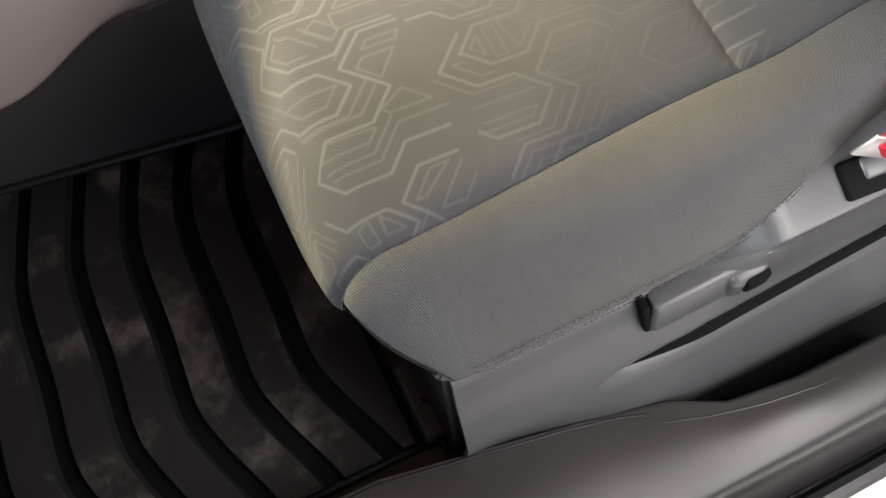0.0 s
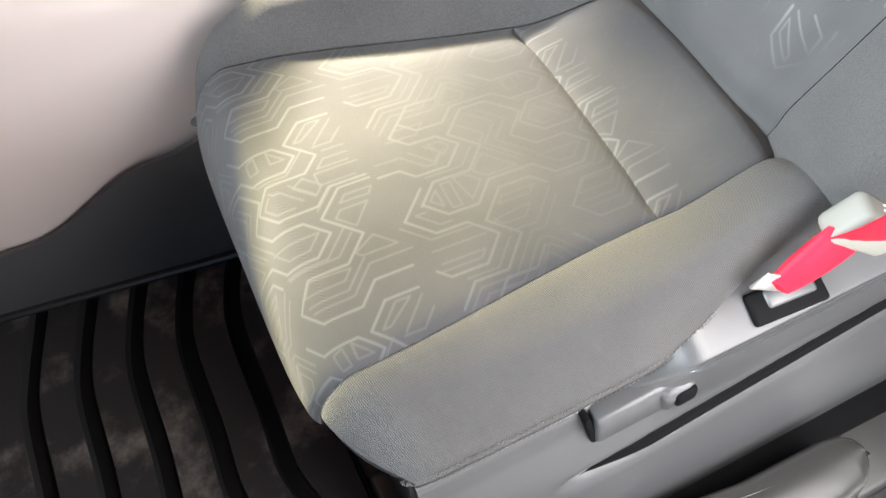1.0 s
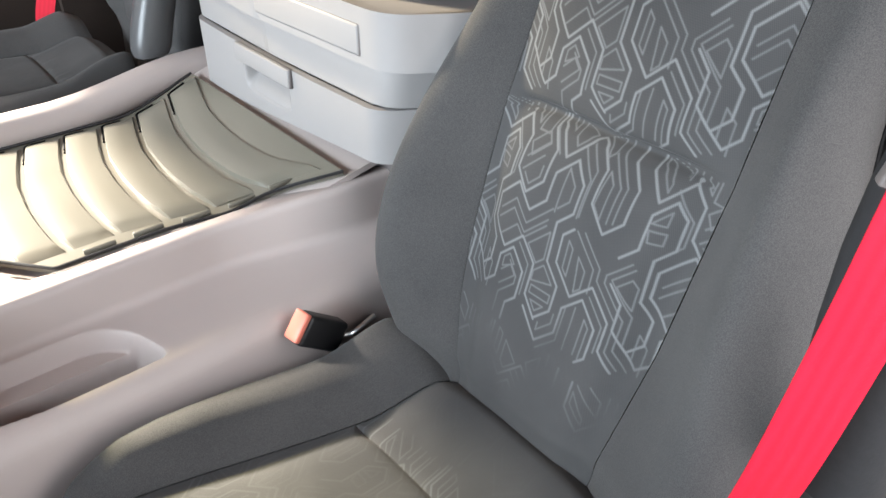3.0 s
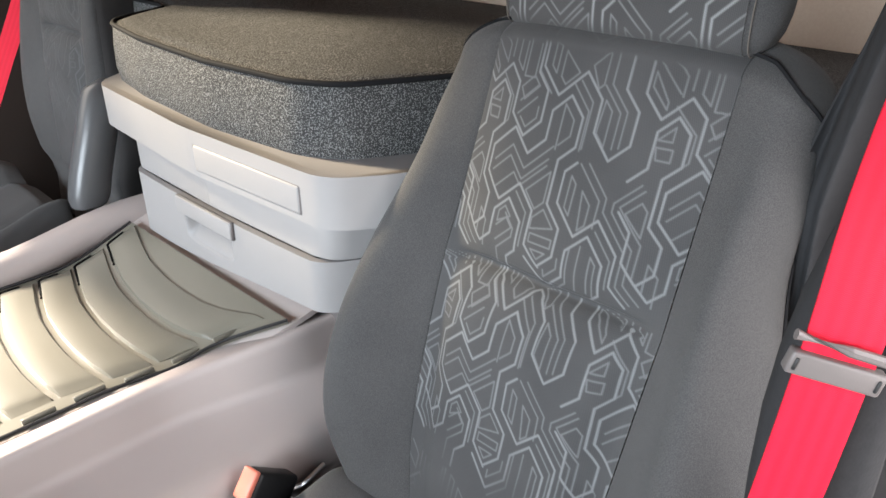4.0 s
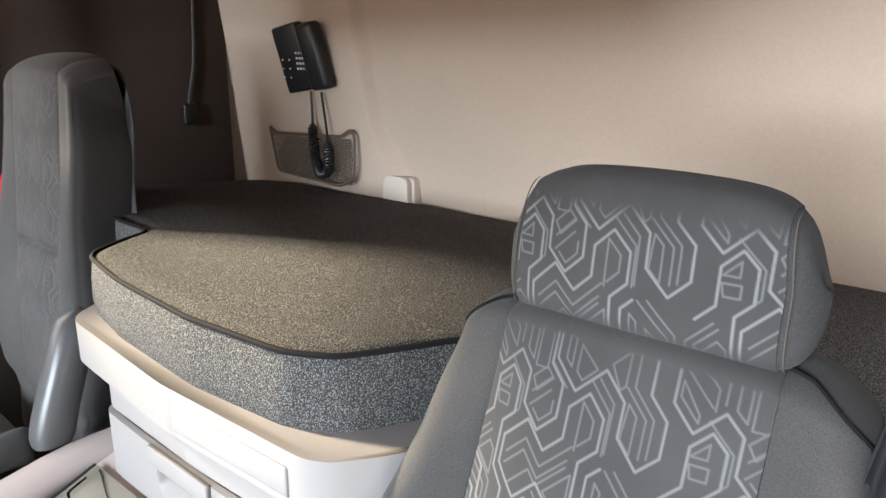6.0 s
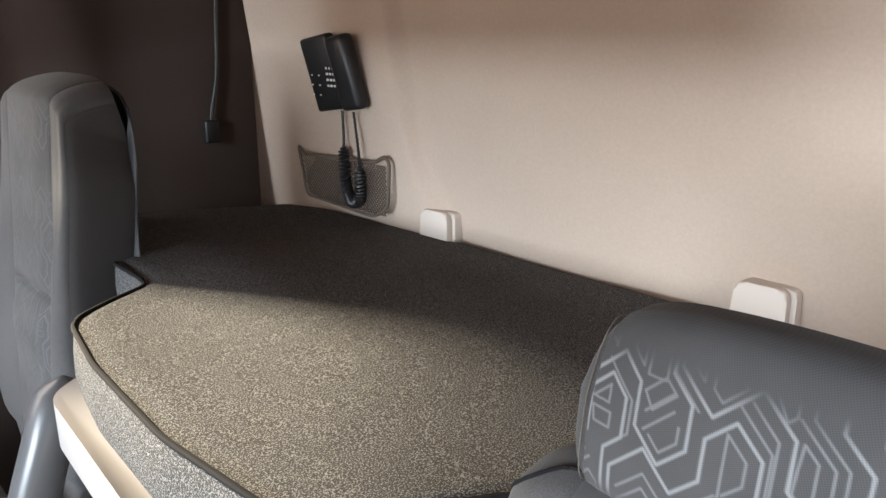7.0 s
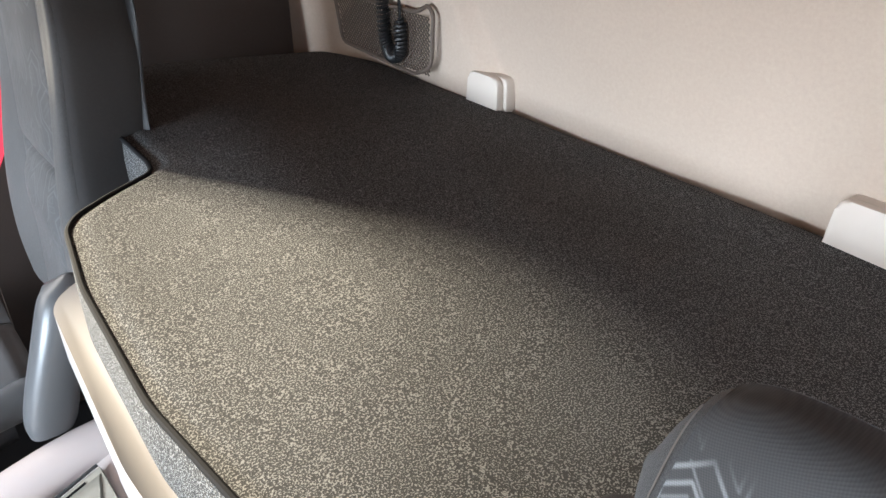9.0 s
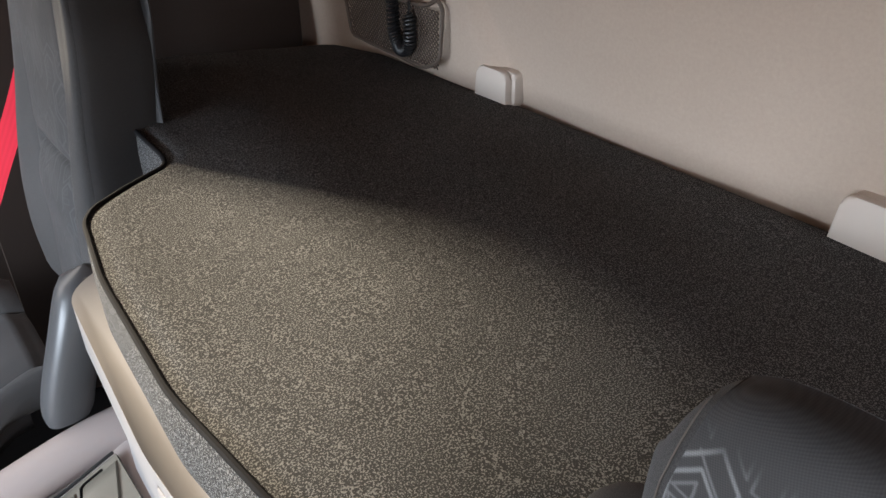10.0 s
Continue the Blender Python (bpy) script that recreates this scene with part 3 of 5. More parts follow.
# ---- rubber floor mat ----
def floor_mat():
    top = FLOOR_Z + 0.012
    thing = base("floor_mat", (-0.7, 0.0, FLOOR_Z), "dusty black rubber floor mat with wide curved ribs", "floor mat")
    # clean rubber, darkened further for the shade deep between the ribs
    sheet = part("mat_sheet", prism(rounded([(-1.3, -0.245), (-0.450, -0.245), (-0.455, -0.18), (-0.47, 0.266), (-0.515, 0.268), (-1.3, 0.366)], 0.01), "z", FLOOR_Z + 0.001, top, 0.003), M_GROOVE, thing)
    sheet.matrix_parent_inverse = thing.matrix_basis.inverted()
    for k in range(-1, 9):
        x0 = -0.580 - 0.0735 * k
        pts = smooth_line([(x0 + 0.040, 0.272 + 0.10 * max(0.0, -0.555 - x0)), (x0 + 0.012, 0.205), (x0 - 0.001, 0.135), (x0, 0.015), (x0 - 0.002, -0.083), (x0 + 0.013, -0.140), (x0 + 0.038, -0.200), (x0 + 0.052, -0.236)], 34)
        half = 0.0235
        verts, faces = [], []
        prof = [(-half - 0.0035, 0.0), (-half, 0.013), (half, 0.013), (half + 0.0035, 0.0)]
        for i, (x, y) in enumerate(pts):
            if x < -1.29:
                x = -1.29
            verts += [(min(x + a, -0.4615 - 0.02 * (y + 0.24) - 0.002 * (h == 0.013)), y, top + h) for a, h in prof] if k >= 0 else [(min(x + a * (2.6 if a > 0 else 1.0), -0.4615 - 0.02 * (y + 0.24) - 0.001 * j), y, top + h) for j, (a, h) in zip((3, 2, 1, 0), prof)]
        for i in range(len(pts) - 1):
            for j in range(3):
                faces.append((4 * i + j, 4 * i + j + 1, 4 * i + j + 5, 4 * i + j + 4))
            faces.append((4 * i + 3, 4 * i, 4 * i + 4, 4 * i + 7))
        faces += [(3, 2, 1, 0), tuple(4 * (len(pts) - 1) + j for j in range(4))]
        rib = obj("rib", verts, faces, M_RUBBER, thing, sharp=25)
        rib.matrix_parent_inverse = thing.matrix_basis.inverted()
    lip = tube("mat_lip", [(-1.29, -0.240, top), (-0.9, -0.240, top), (-0.457, -0.240, top), (-0.460, -0.18, top), (-0.475, 0.26, top)], 0.005, M_RUBBER, thing)
    lip.matrix_parent_inverse = thing.matrix_basis.inverted()


floor_mat()


# ---- engine tunnel ----
def fillet(points, radii, n=9):
    """An open line with its inner corners rounded."""
    out = [np.array(points[0], float)]
    for i in range(1, len(points) - 1):
        p, a, c = (np.array(points[k], float) for k in (i, i - 1, i + 1))
        da, dc = a - p, c - p
        la, lc = np.linalg.norm(da), np.linalg.norm(dc)
        d = min(radii[i - 1], la * 0.49, lc * 0.49)
        s, e = p + da / la * d, p + dc / lc * d
        out += [(1 - t) ** 2 * s + 2 * t * (1 - t) * p + t * t * e for t in np.linspace(0, 1, n)]
    return np.array(out + [np.array(points[-1], float)])


def tunnel_section(x):
    """Outline (y, z) of the near side of the engine cover at x: face, rounded edge, ledge, riser, crest."""
    k = sstep(x, -0.15, 0.10)
    n = sstep(-x, 0.53, 0.62)                     # the ledge runs out at its front end
    ly, lz = 0.462 - 0.060 * k - 0.10 * n, 0.598 + 0.016 * k + 0.03 * n
    cy, cz = 0.472 - 0.060 * k - 0.10 * n, 0.668 + 0.024 * k
    sh = 0.13 * max(0.0, -0.515 - x)
    return fillet([(0.275 + sh, FLOOR_Z), (0.296 + 0.4 * sh, 0.36), (0.322, 0.582 + 0.02 * n), (ly, lz), (cy, cz), (cy + 0.062, cz - 0.020)], [0.2, 0.034, 0.014, 0.016])


@functools.lru_cache(maxsize=None)
def tunnel_line(x):
    p = tunnel_section(x)
    run = np.r_[0, np.cumsum(np.linalg.norm(np.diff(p, axis=0), axis=1))]
    g = np.linspace(0, run[-1], 241)
    return np.stack([np.interp(g, run, p[:, 0]), np.interp(g, run, p[:, 1])], 1)


def tunnel_surface(x, v):
    pts = tunnel_line(x)
    f = min(239.999, v * 240)
    y, z = pts[int(f)] * (1 - f % 1) + pts[int(f) + 1] * (f % 1)
    # the oblong pocket sunk into the ledge, with a step in its floor
    if 0.335 < y < 0.456 and z > 0.57:
        sides = ((-1.0, 0.0, 0.252), (0.0, -1.0, -0.348 - 0.012 * sstep(-x, 0.40, 0.52)), (0.0, 1.0, 0.450), (0.62, 0.78, 0.148), (-0.85, 0.53, 0.640), (-0.96, -0.28, 0.385), (0.94, 0.34, -0.128))
        q = [nx * x + ny * y - lim for nx, ny, lim in sides[1:]]
        d = math.log(sum(math.exp(v * 160) for v in q)) / 160          # how far outside the oblong with softened corners
        deep = 1 - sstep(d, -0.010, 0.001)
        z -= deep * (0.030 + 0.034 * (1 - sstep(y + 0.10 * max(0.0, x + 0.33), 0.407, 0.413)))
    return (x, y, z)


tunnel = base("engine_tunnel", (-0.5, 0.6, FLOOR_Z), "taupe moulded engine tunnel cover with a dark lower skirt", "engine cover")


def under(ob, thing):
    ob.matrix_parent_inverse = thing.matrix_basis.inverted()
    return ob


under(shell("side_cover", tunnel_surface, list(np.linspace(-1.3, -0.58, 30)) + list(np.linspace(-0.57, -0.20, 150)) + list(np.linspace(-0.19, 0.3, 40)), list(np.linspace(0.06, 0.56, 30)) + list(np.linspace(0.565, 0.93, 150)) + list(np.linspace(0.935, 1.0, 14)), M_TAUPE, tunnel, 0.008), tunnel)


def skirt_surface(x, v):
    top = 0.25 - 0.09 * sstep(-x, 0.55, 0.75) + 0.10 * sstep(x, -0.55, -0.30)
    z = FLOOR_Z + 0.002 + (top + 0.10 - FLOOR_Z) * v
    y = 0.266 + 0.012 * v + 0.13 * max(0.0, -0.515 - x) * (1 - 0.5 * v)
    return (x, y, z)


under(shell("lower_skirt", skirt_surface, np.linspace(-1.3, 0.3, 81), np.linspace(0, 1, 14), M_LOWER, tunnel, 0.008), tunnel)
under(shell("top_cover", lambda x, v: (x, 0.50 - 0.075 * sstep(x, -0.15, 0.12) + (0.5 + 0.075 * sstep(x, -0.15, 0.12)) * v, 0.640 + 0.072 * sstep(x, -0.10, 0.16)), np.linspace(-1.3, 0.3, 60), np.linspace(0, 1, 8), M_TAUPE, tunnel, 0.01), tunnel)
under(part("core", rbox((1.6, 0.44, 0.5), (-0.5, 0.74, 0.36), 0.02), M_LOWER, tunnel), tunnel)
under(tube("skirt_bead", [(x, 0.262 + 0.13 * max(0.0, -0.515 - x), FLOOR_Z + 0.03) for x in np.linspace(-1.3, -0.3, 20)], 0.007, M_BLACK, tunnel), tunnel)


def tray_z(x):
    return 0.655 + 0.070 * sstep(x, -0.10, 0.16)


def tray_near(x):
    return 0.532 - 0.02 * sstep(x, -0.2, -0.05) - 0.10 * sstep(x, -0.05, 0.12) + 1.25 * max(0.0, -0.335 - x)


def tray_far(x):
    return 0.955 - 1.25 * max(0.0, -0.335 - x)


tray = base("rubber_tray", (-0.2, 0.75, 0.64), "olive-grey ribbed rubber tray on the engine tunnel", "tray")
under(shell("tray_sheet", lambda x, v: (x, tray_near(x) + (tray_far(x) - tray_near(x)) * v, tray_z(x)), np.linspace(-0.415, 0.072, 60), np.linspace(0, 1, 24), M_TRAY, tray, 0.010), tray)
for x0 in (-0.335, -0.267, -0.200, -0.132, -0.066, 0.002):
    # each rib is highest along its front side and falls away to the next, like a shingle; it bows forward in the middle
    verts, faces = [], []
    prof = [(0.004, 0.0), (0.0055, 0.007), (0.010, 0.008), (0.034, 0.0075), (0.059, 0.005), (0.062, 0.0)]
    stops = np.linspace(0.0, 1.0, 30)
    for v in stops:
        for a, h in prof:
            y = tray_near(x0 + a) + 0.028 + (tray_far(x0 + a) - 0.014 - tray_near(x0 + a) - 0.028) * v
            x = x0 + a + interp(y, [0.44, 0.48, 0.52, 0.56, 0.60, 0.66, 0.72, 0.80, 0.86, 0.92, 0.955], [0.0, -0.011, -0.025, -0.036, -0.042, -0.044, -0.042, -0.033, -0.018, 0.0, 0.010])
            x = min(max(x, -0.41), 0.070)
            end = sstep(v, 0.0, 0.05) * (1 - sstep(v, 0.965, 1.0))
            verts.append((x, y, tray_z(x) + h * end))
    m = len(prof)
    for k in range(len(stops) - 1):
        for j in range(m - 1):
            faces.append((m * k + j, m * k + j + 1, m * k + j + m + 1, m * k + j + m))
    faces += [tuple(range(m))[::-1], tuple(m * (len(stops) - 1) + j for j in range(m))]
    under(obj("rib", verts, faces, M_TRAY, tray, sharp=35), tray)
    line = [(max(p[0] - 0.002, -0.412), p[1], tray_z(p[0]) + 0.0008) for p in verts[0::m][24:]]
    far_end = [(min(p[0] + 0.004, 0.07), p[1] + 0.004, p[2]) for p in (verts[-m], verts[-m + 2], verts[-m + 3])]
    under(tube("groove", line + [(x, y, tray_z(x) + 0.0008) for x, y, z in far_end], 0.0022, M_GROOVE, tray, 6), tray)
under(tube("edge_bead", [(x, tray_near(x) - 0.006, tray_z(x) + 0.002) for x in [-0.415, -0.39, -0.36, -0.336] + list(np.linspace(-0.33, 0.07, 30))], 0.0028, M_BLACK, tray), tray)
under(tube("edge_bead", [(-0.417, y, tray_z(-0.417) + 0.002) for y in np.linspace(tray_near(-0.415), tray_far(-0.415), 8)], 0.0028, M_BLACK, tray), tray)
under(tube("edge_bead", [(x, tray_far(x) + 0.004, tray_z(x) + 0.002) for x in [-0.415, -0.39, -0.36, -0.336] + list(np.linspace(-0.33, 0.07, 30))], 0.0028, M_BLACK, tray), tray)
for x in (-0.27, -0.20, -0.13, -0.06, 0.0):
    under(part("edge_tab", rbox((0.045, 0.006, 0.008), (x, tray_near(x) + 0.004, tray_z(x) + 0.004), 0.002), M_TRAY, tray), tray)


def rail(x, v):
    a = math.pi * 2 * v
    k = sstep(x, -0.2, 0.1)
    return (x, 1.0 + 0.02 * k + 0.042 * math.cos(a), 0.665 + 0.03 * k + 0.035 * math.sin(a))


under(loft("far_rail", [[rail(x, v) for v in np.linspace(0, 1, 21)[:-1]] for x in np.linspace(-1.2, 0.2, 30)], M_TAUPE, tunnel), tunnel)


dash = base("dashboard", (-0.9, 0.7, 0.64), "black plastic foot of the dashboard on the tunnel", "dashboard")
foot = rounded([(-0.446, 0.78), (-0.456, 0.592), (-0.482, 0.513), (-0.600, 0.362), (-1.40, 0.362), (-1.40, 0.95), (-0.52, 0.95)], 0.03)
under(part("console_foot", prism(foot, "z", 0.645, 0.702, 0.004), M_BLACK, dash), dash)
under(part("console_top", prism([(-0.93 + (x + 0.93) * 0.985, 0.66 + (y - 0.66) * 0.975) for x, y in foot], "z", 0.702, 0.709, 0.003), M_LOCKER, dash), dash)
under(part("instrument_pod", prism(rounded([(-0.90, 0.40), (-0.95, 0.95), (-1.40, 0.95), (-1.40, 0.40)], 0.05), "z", 0.70, 0.88, 0.03), M_BLACK, dash), dash)


# ---- bunk locker ----
def locker():
    thing = base("bunk_locker", (0.3, 0.65, 0.70), "pale grey plastic bunk locker with a drawer and lid flap", "locker")
    out = rounded([(0.150, 0.350), (0.140, 0.64), (0.150, 0.940), (0.20, 1.00), (0.95, 1.00), (0.95, 0.30), (0.20, 0.295)], 0.035, 6)
    under(part("lower_body", prism(out, "z", 0.66, 0.822, 0.004), M_DULL, thing), thing)
    inner = rounded([(0.098, 0.345), (0.090, 0.64), (0.098, 0.945), (0.20, 0.995), (0.95, 0.995), (0.95, 0.30), (0.20, 0.30)], 0.035, 6)
    under(part("upper_body", prism(inner, "z", 0.825, 0.90, 0.003), M_LOCKER, thing), thing)
    rim = rounded([(0.066, 0.300), (0.054, 0.64), (0.082, 1.015), (0.19, 1.09), (0.95, 1.09), (0.95, 0.245), (0.20, 0.225), (0.14, 0.25)], 0.04, 6)
    under(part("lid_rim", prism(rim, "z", 0.899, 0.974, 0.013), M_LOCKER, thing), thing)
    flap = under(part("lid_flap", rbox((0.012, 0.262, 0.042), (0.0628, 0.484, 0.930), 0.004, (0, 0, 2.0)), M_LOCKER, thing), thing)
    part("flap_gap", rbox((0.012, 0.270, 0.047), (0.0645, 0.484, 0.930), 0.005, (0, 0, 2.0)), M_DULL, flap)

    def face(y, z):
        """The lower front with the drawer's finger scoop pressed into it."""
        low = 0.702 + 0.036 * sstep(0.95 - y, 0.0, 0.62)
        z = low + (z - 0.70) * (0.822 - low) / 0.122
        side = max(0.0, abs(y - 0.645) - 0.262)
        bow = 0.080 + 0.10 * (y - 0.645) ** 2 + 0.115 * (side / 0.08) ** 2.2
        d = (abs((y - 0.662) / 0.078) ** 6 + abs((z - 0.774) / 0.034) ** 6) ** (1 / 6)
        deep = (1 - sstep(d, 0.84, 1.0)) * (0.004 + 0.030 * sstep(z, 0.742, 0.785))
        return (bow + deep, y, z)

    drawer = under(shell("drawer_front", face, np.r_[np.linspace(0.303, 0.565, 34), np.linspace(0.57, 0.755, 90), np.linspace(0.76, 0.987, 30)], np.r_[np.linspace(0.70, 0.722, 5), np.linspace(0.725, 0.822, 60)], M_LOCKER, thing, -0.012, sharp=60), thing)
    part("pull_gap", rbox((0.008, 0.1825, 0.0325), (0.0787, 0.662, 0.808), 0.003, (0, 3, 0)), M_DULL, drawer)
    part("drawer_pull", rbox((0.008, 0.179, 0.030), (0.0765, 0.662, 0.808), 0.003, (0, 3, 0)), M_LOCKER, drawer)


locker()


# ---- mattress ----
def bunk_outline(inset=0.0):
    pts = [(1.006, -0.60), (0.30, -0.60), (0.30, 0.235), (0.278, 0.262), (0.20, 0.300), (0.135, 0.335), (0.100, 0.400), (0.084, 0.60),
           (0.100, 0.85), (0.128, 1.010), (0.150, 1.045), (0.215, 1.085), (0.290, 1.120), (0.300, 1.16), (0.31, 1.66), (0.55, 1.70), (0.94, 1.63), (0.985, 1.50), (1.004, 1.05)]
    c = np.array([0.6, 0.6])
    out = rounded(pts, 0.025, 4)
    if inset:
        p = np.array(out)
        t = np.roll(p, -1, 0) - np.roll(p, 1, 0)
        nrm = np.stack([t[:, 1], -t[:, 0]], 1)
        nrm /= np.linalg.norm(nrm, axis=1, keepdims=True) + 1e-9
        area = np.sum(p[:, 0] * np.roll(p[:, 1], -1) - np.roll(p[:, 0], -1) * p[:, 1])
        p = p - nrm * inset * (1 if area > 0 else -1)
        return [tuple(q) for q in p]
    return out


def sag(x, z):
    """The top falls away a little towards the rear wall."""
    return 0.040 * sstep(x, 0.40, 1.0) * sstep(z, 0.96, 1.07)


def mattress():
    thing = base("mattress", (0.6, 0.6, 0.955), "charcoal speckled bunk mattress with black piped edges", "mattress")
    rings = []
    for z, ins in ((0.958, 0.006), (0.962, 0.0), (1.0, -0.006), (1.04, -0.004), (1.068, 0.0), (1.074, 0.003)):
        rings.append([(x, y, z - sag(x, z)) for x, y in bunk_outline(ins)])
    body = loft("body", rings, M_MATTRESS, thing, sharp=60)
    under(body, thing)
    line = np.array(bunk_outline(0.004))
    front = line[(line[:, 0] < 0.5)]
    front = front[np.argsort(front[:, 1])]
    back = line[(line[:, 0] > 0.5)]
    back = back[np.argsort(back[:, 1])]

    def top(y, t):
        a, c = interp(y, front[:, 1], front[:, 0]), interp(y, back[:, 1], back[:, 0])
        x = a + (c - a) * t
        rim = min(t * (c - a), (1 - t) * (c - a), y + 0.60, 1.665 - y)
        lump = 0.0025 * math.sin(11 * y + 3 * x) + 0.002 * math.sin(17 * x - 6 * y)
        return (x, y, 1.076 - sag(x, 1.08) + (0.006 + lump) * sstep(rim, 0.0, 0.03))

    ts = np.r_[0, 0.004, 0.01, 0.02, 0.03, np.linspace(0.045, 0.955, 45), 0.97, 0.98, 0.99, 1]
    under(shell("top_panel", top, np.linspace(-0.598, 1.66, 150), ts, M_MATTRESS, thing, -0.012), thing)
    edge = [(x, y, 1.077 - sag(x, 1.077)) for x, y in bunk_outline(0.001) if x < 0.5 and y > -0.55]
    under(tube("piping", edge, 0.0042, M_PIPING, thing, 8), thing)
    low = [(x, y, 0.962) for x, y in bunk_outline(0.0)]
    under(tube("piping", low, 0.003, M_PIPING, thing, 6, True), thing)


mattress()
structure("bunk_base", rbox((0.66, 2.5, 0.85), (0.655, 0.6, 0.53), 0.01), M_LOWER, "dark support under the bunk")


# ---- seats ----
CUSH_BOT = 0.405


def cushion_section(x):
    """Across the cushion at x: points (y, z) from the near hem over the top to the far hem. The two seams are points 4 and 8."""
    k = sstep(x, -0.30, 0.02)                     # the bolsters grow towards the back
    k2 = sstep(x, -0.14, 0.03)
    t = 0.520 - 0.016 * sstep(x, -0.42, -0.12) + 0.030 * sstep(x, -0.10, 0.02) - 0.010 * sstep(x, 0.005, 0.04)
    n0 = -0.166 + 0.028 * sstep(x, -0.46, -0.10)
    f0 = interp(x, [-0.50, -0.473, -0.373, -0.296, -0.216, -0.119, 0.029, 0.05], [0.235, 0.233, 0.218, 0.203, 0.185, 0.162, 0.124, 0.120])
    ye = interp(x, [-0.50, -0.42, -0.32, -0.20, -0.10, 0.05], [0.276, 0.296, 0.300, 0.292, 0.276, 0.258])
    rise = interp(x, [-0.50, -0.44, -0.38, -0.28, -0.10, 0.05], [0.000, 0.012, 0.036, 0.044, 0.044, 0.034])
    hem = 0.410 + 0.055 * sstep(x, -0.175, -0.05)
    rec = 0.032 * sstep(x, -0.18, 0.0)          # the near side draws in behind the pedestal's shoulder
    return [(-0.246 + 0.008 * k + rec, hem), (-0.257 + 0.008 * k + rec, hem + 0.020), (-0.240 + 0.8 * rec, 0.475 + 0.058 * k2), (-0.205 + 0.3 * rec, 0.505 + 0.018 * k + 0.035 * k2), (n0, t),
            (n0 + 0.06, t + 0.005), (0.015, t + 0.008), (f0 - 0.06, t + 0.006), (f0, t), (f0 + 0.45 * (ye - f0), t + rise * 0.92), (ye - 0.010, t + rise * 0.70), (ye, 0.455), (ye - 0.015, CUSH_BOT)]


def cushion_surface(s, w):
    """s: 0 to 1 round the nose, then 1 to 2 along the top; w: 0 to 12 across."""
    if s < 1:
        a = s * math.pi / 2
        x, h = -0.497 + 0.060 * (1 - math.cos(a)) ** 0.9, math.sin(a) ** 0.75
    else:
        x, h = -0.437 + (s - 1) * 0.485, 1.0
    pts = cushion_section(x)
    i = min(11, int(w))
    f = w - i
    p = np.array(pts)
    p = np.vstack([2 * p[0] - p[1], p, 2 * p[-1] - p[-2]])
    a4 = p[i:i + 4]
    y, z = 0.5 * (2 * a4[1] + (a4[2] - a4[0]) * f + (2 * a4[0] - 5 * a4[1] + 4 * a4[2] - a4[3]) * f * f + (3 * a4[1] - a4[0] - 3 * a4[2] + a4[3]) * f ** 3)
    y = y * (1 - 0.035 * (1 - h)) if s < 1 else y
    x += (0.062 if y < 0 else 0.026) * (abs(y - 0.012) / 0.26) ** 5 * max(0.0, 1 - (x + 0.497) / 0.20)    # rounded front corners
    low = CUSH_BOT + 0.005 * sstep(-y, 0.0, 0.20)
    return np.array((x, y, low + (z - low) * h))


LEAN = [0.018, 0.335, 1.0, 0.105, 0.045]          # foot and slope of the backrest being built, how far its bolsters stand out, its depth, how far its edges round off


def back_x(z):
    return LEAN[0] + LEAN[1] * (z - 0.54)


def curve(x, xs, ys):
    """A smooth line through a few given values."""
    xs, ys = np.array(xs), np.array(ys)
    m = np.gradient(ys, xs)
    x = min(max(x, xs[0]), xs[-1])
    i = min(len(xs) - 2, max(0, int(np.searchsorted(xs, x)) - 1))
    h = xs[i + 1] - xs[i]
    t = (x - xs[i]) / h
    return float((2 * t ** 3 - 3 * t ** 2 + 1) * ys[i] + (t ** 3 - 2 * t ** 2 + t) * h * m[i] + (3 * t ** 2 - 2 * t ** 3) * ys[i + 1] + (t ** 3 - t ** 2) * h * m[i + 1])


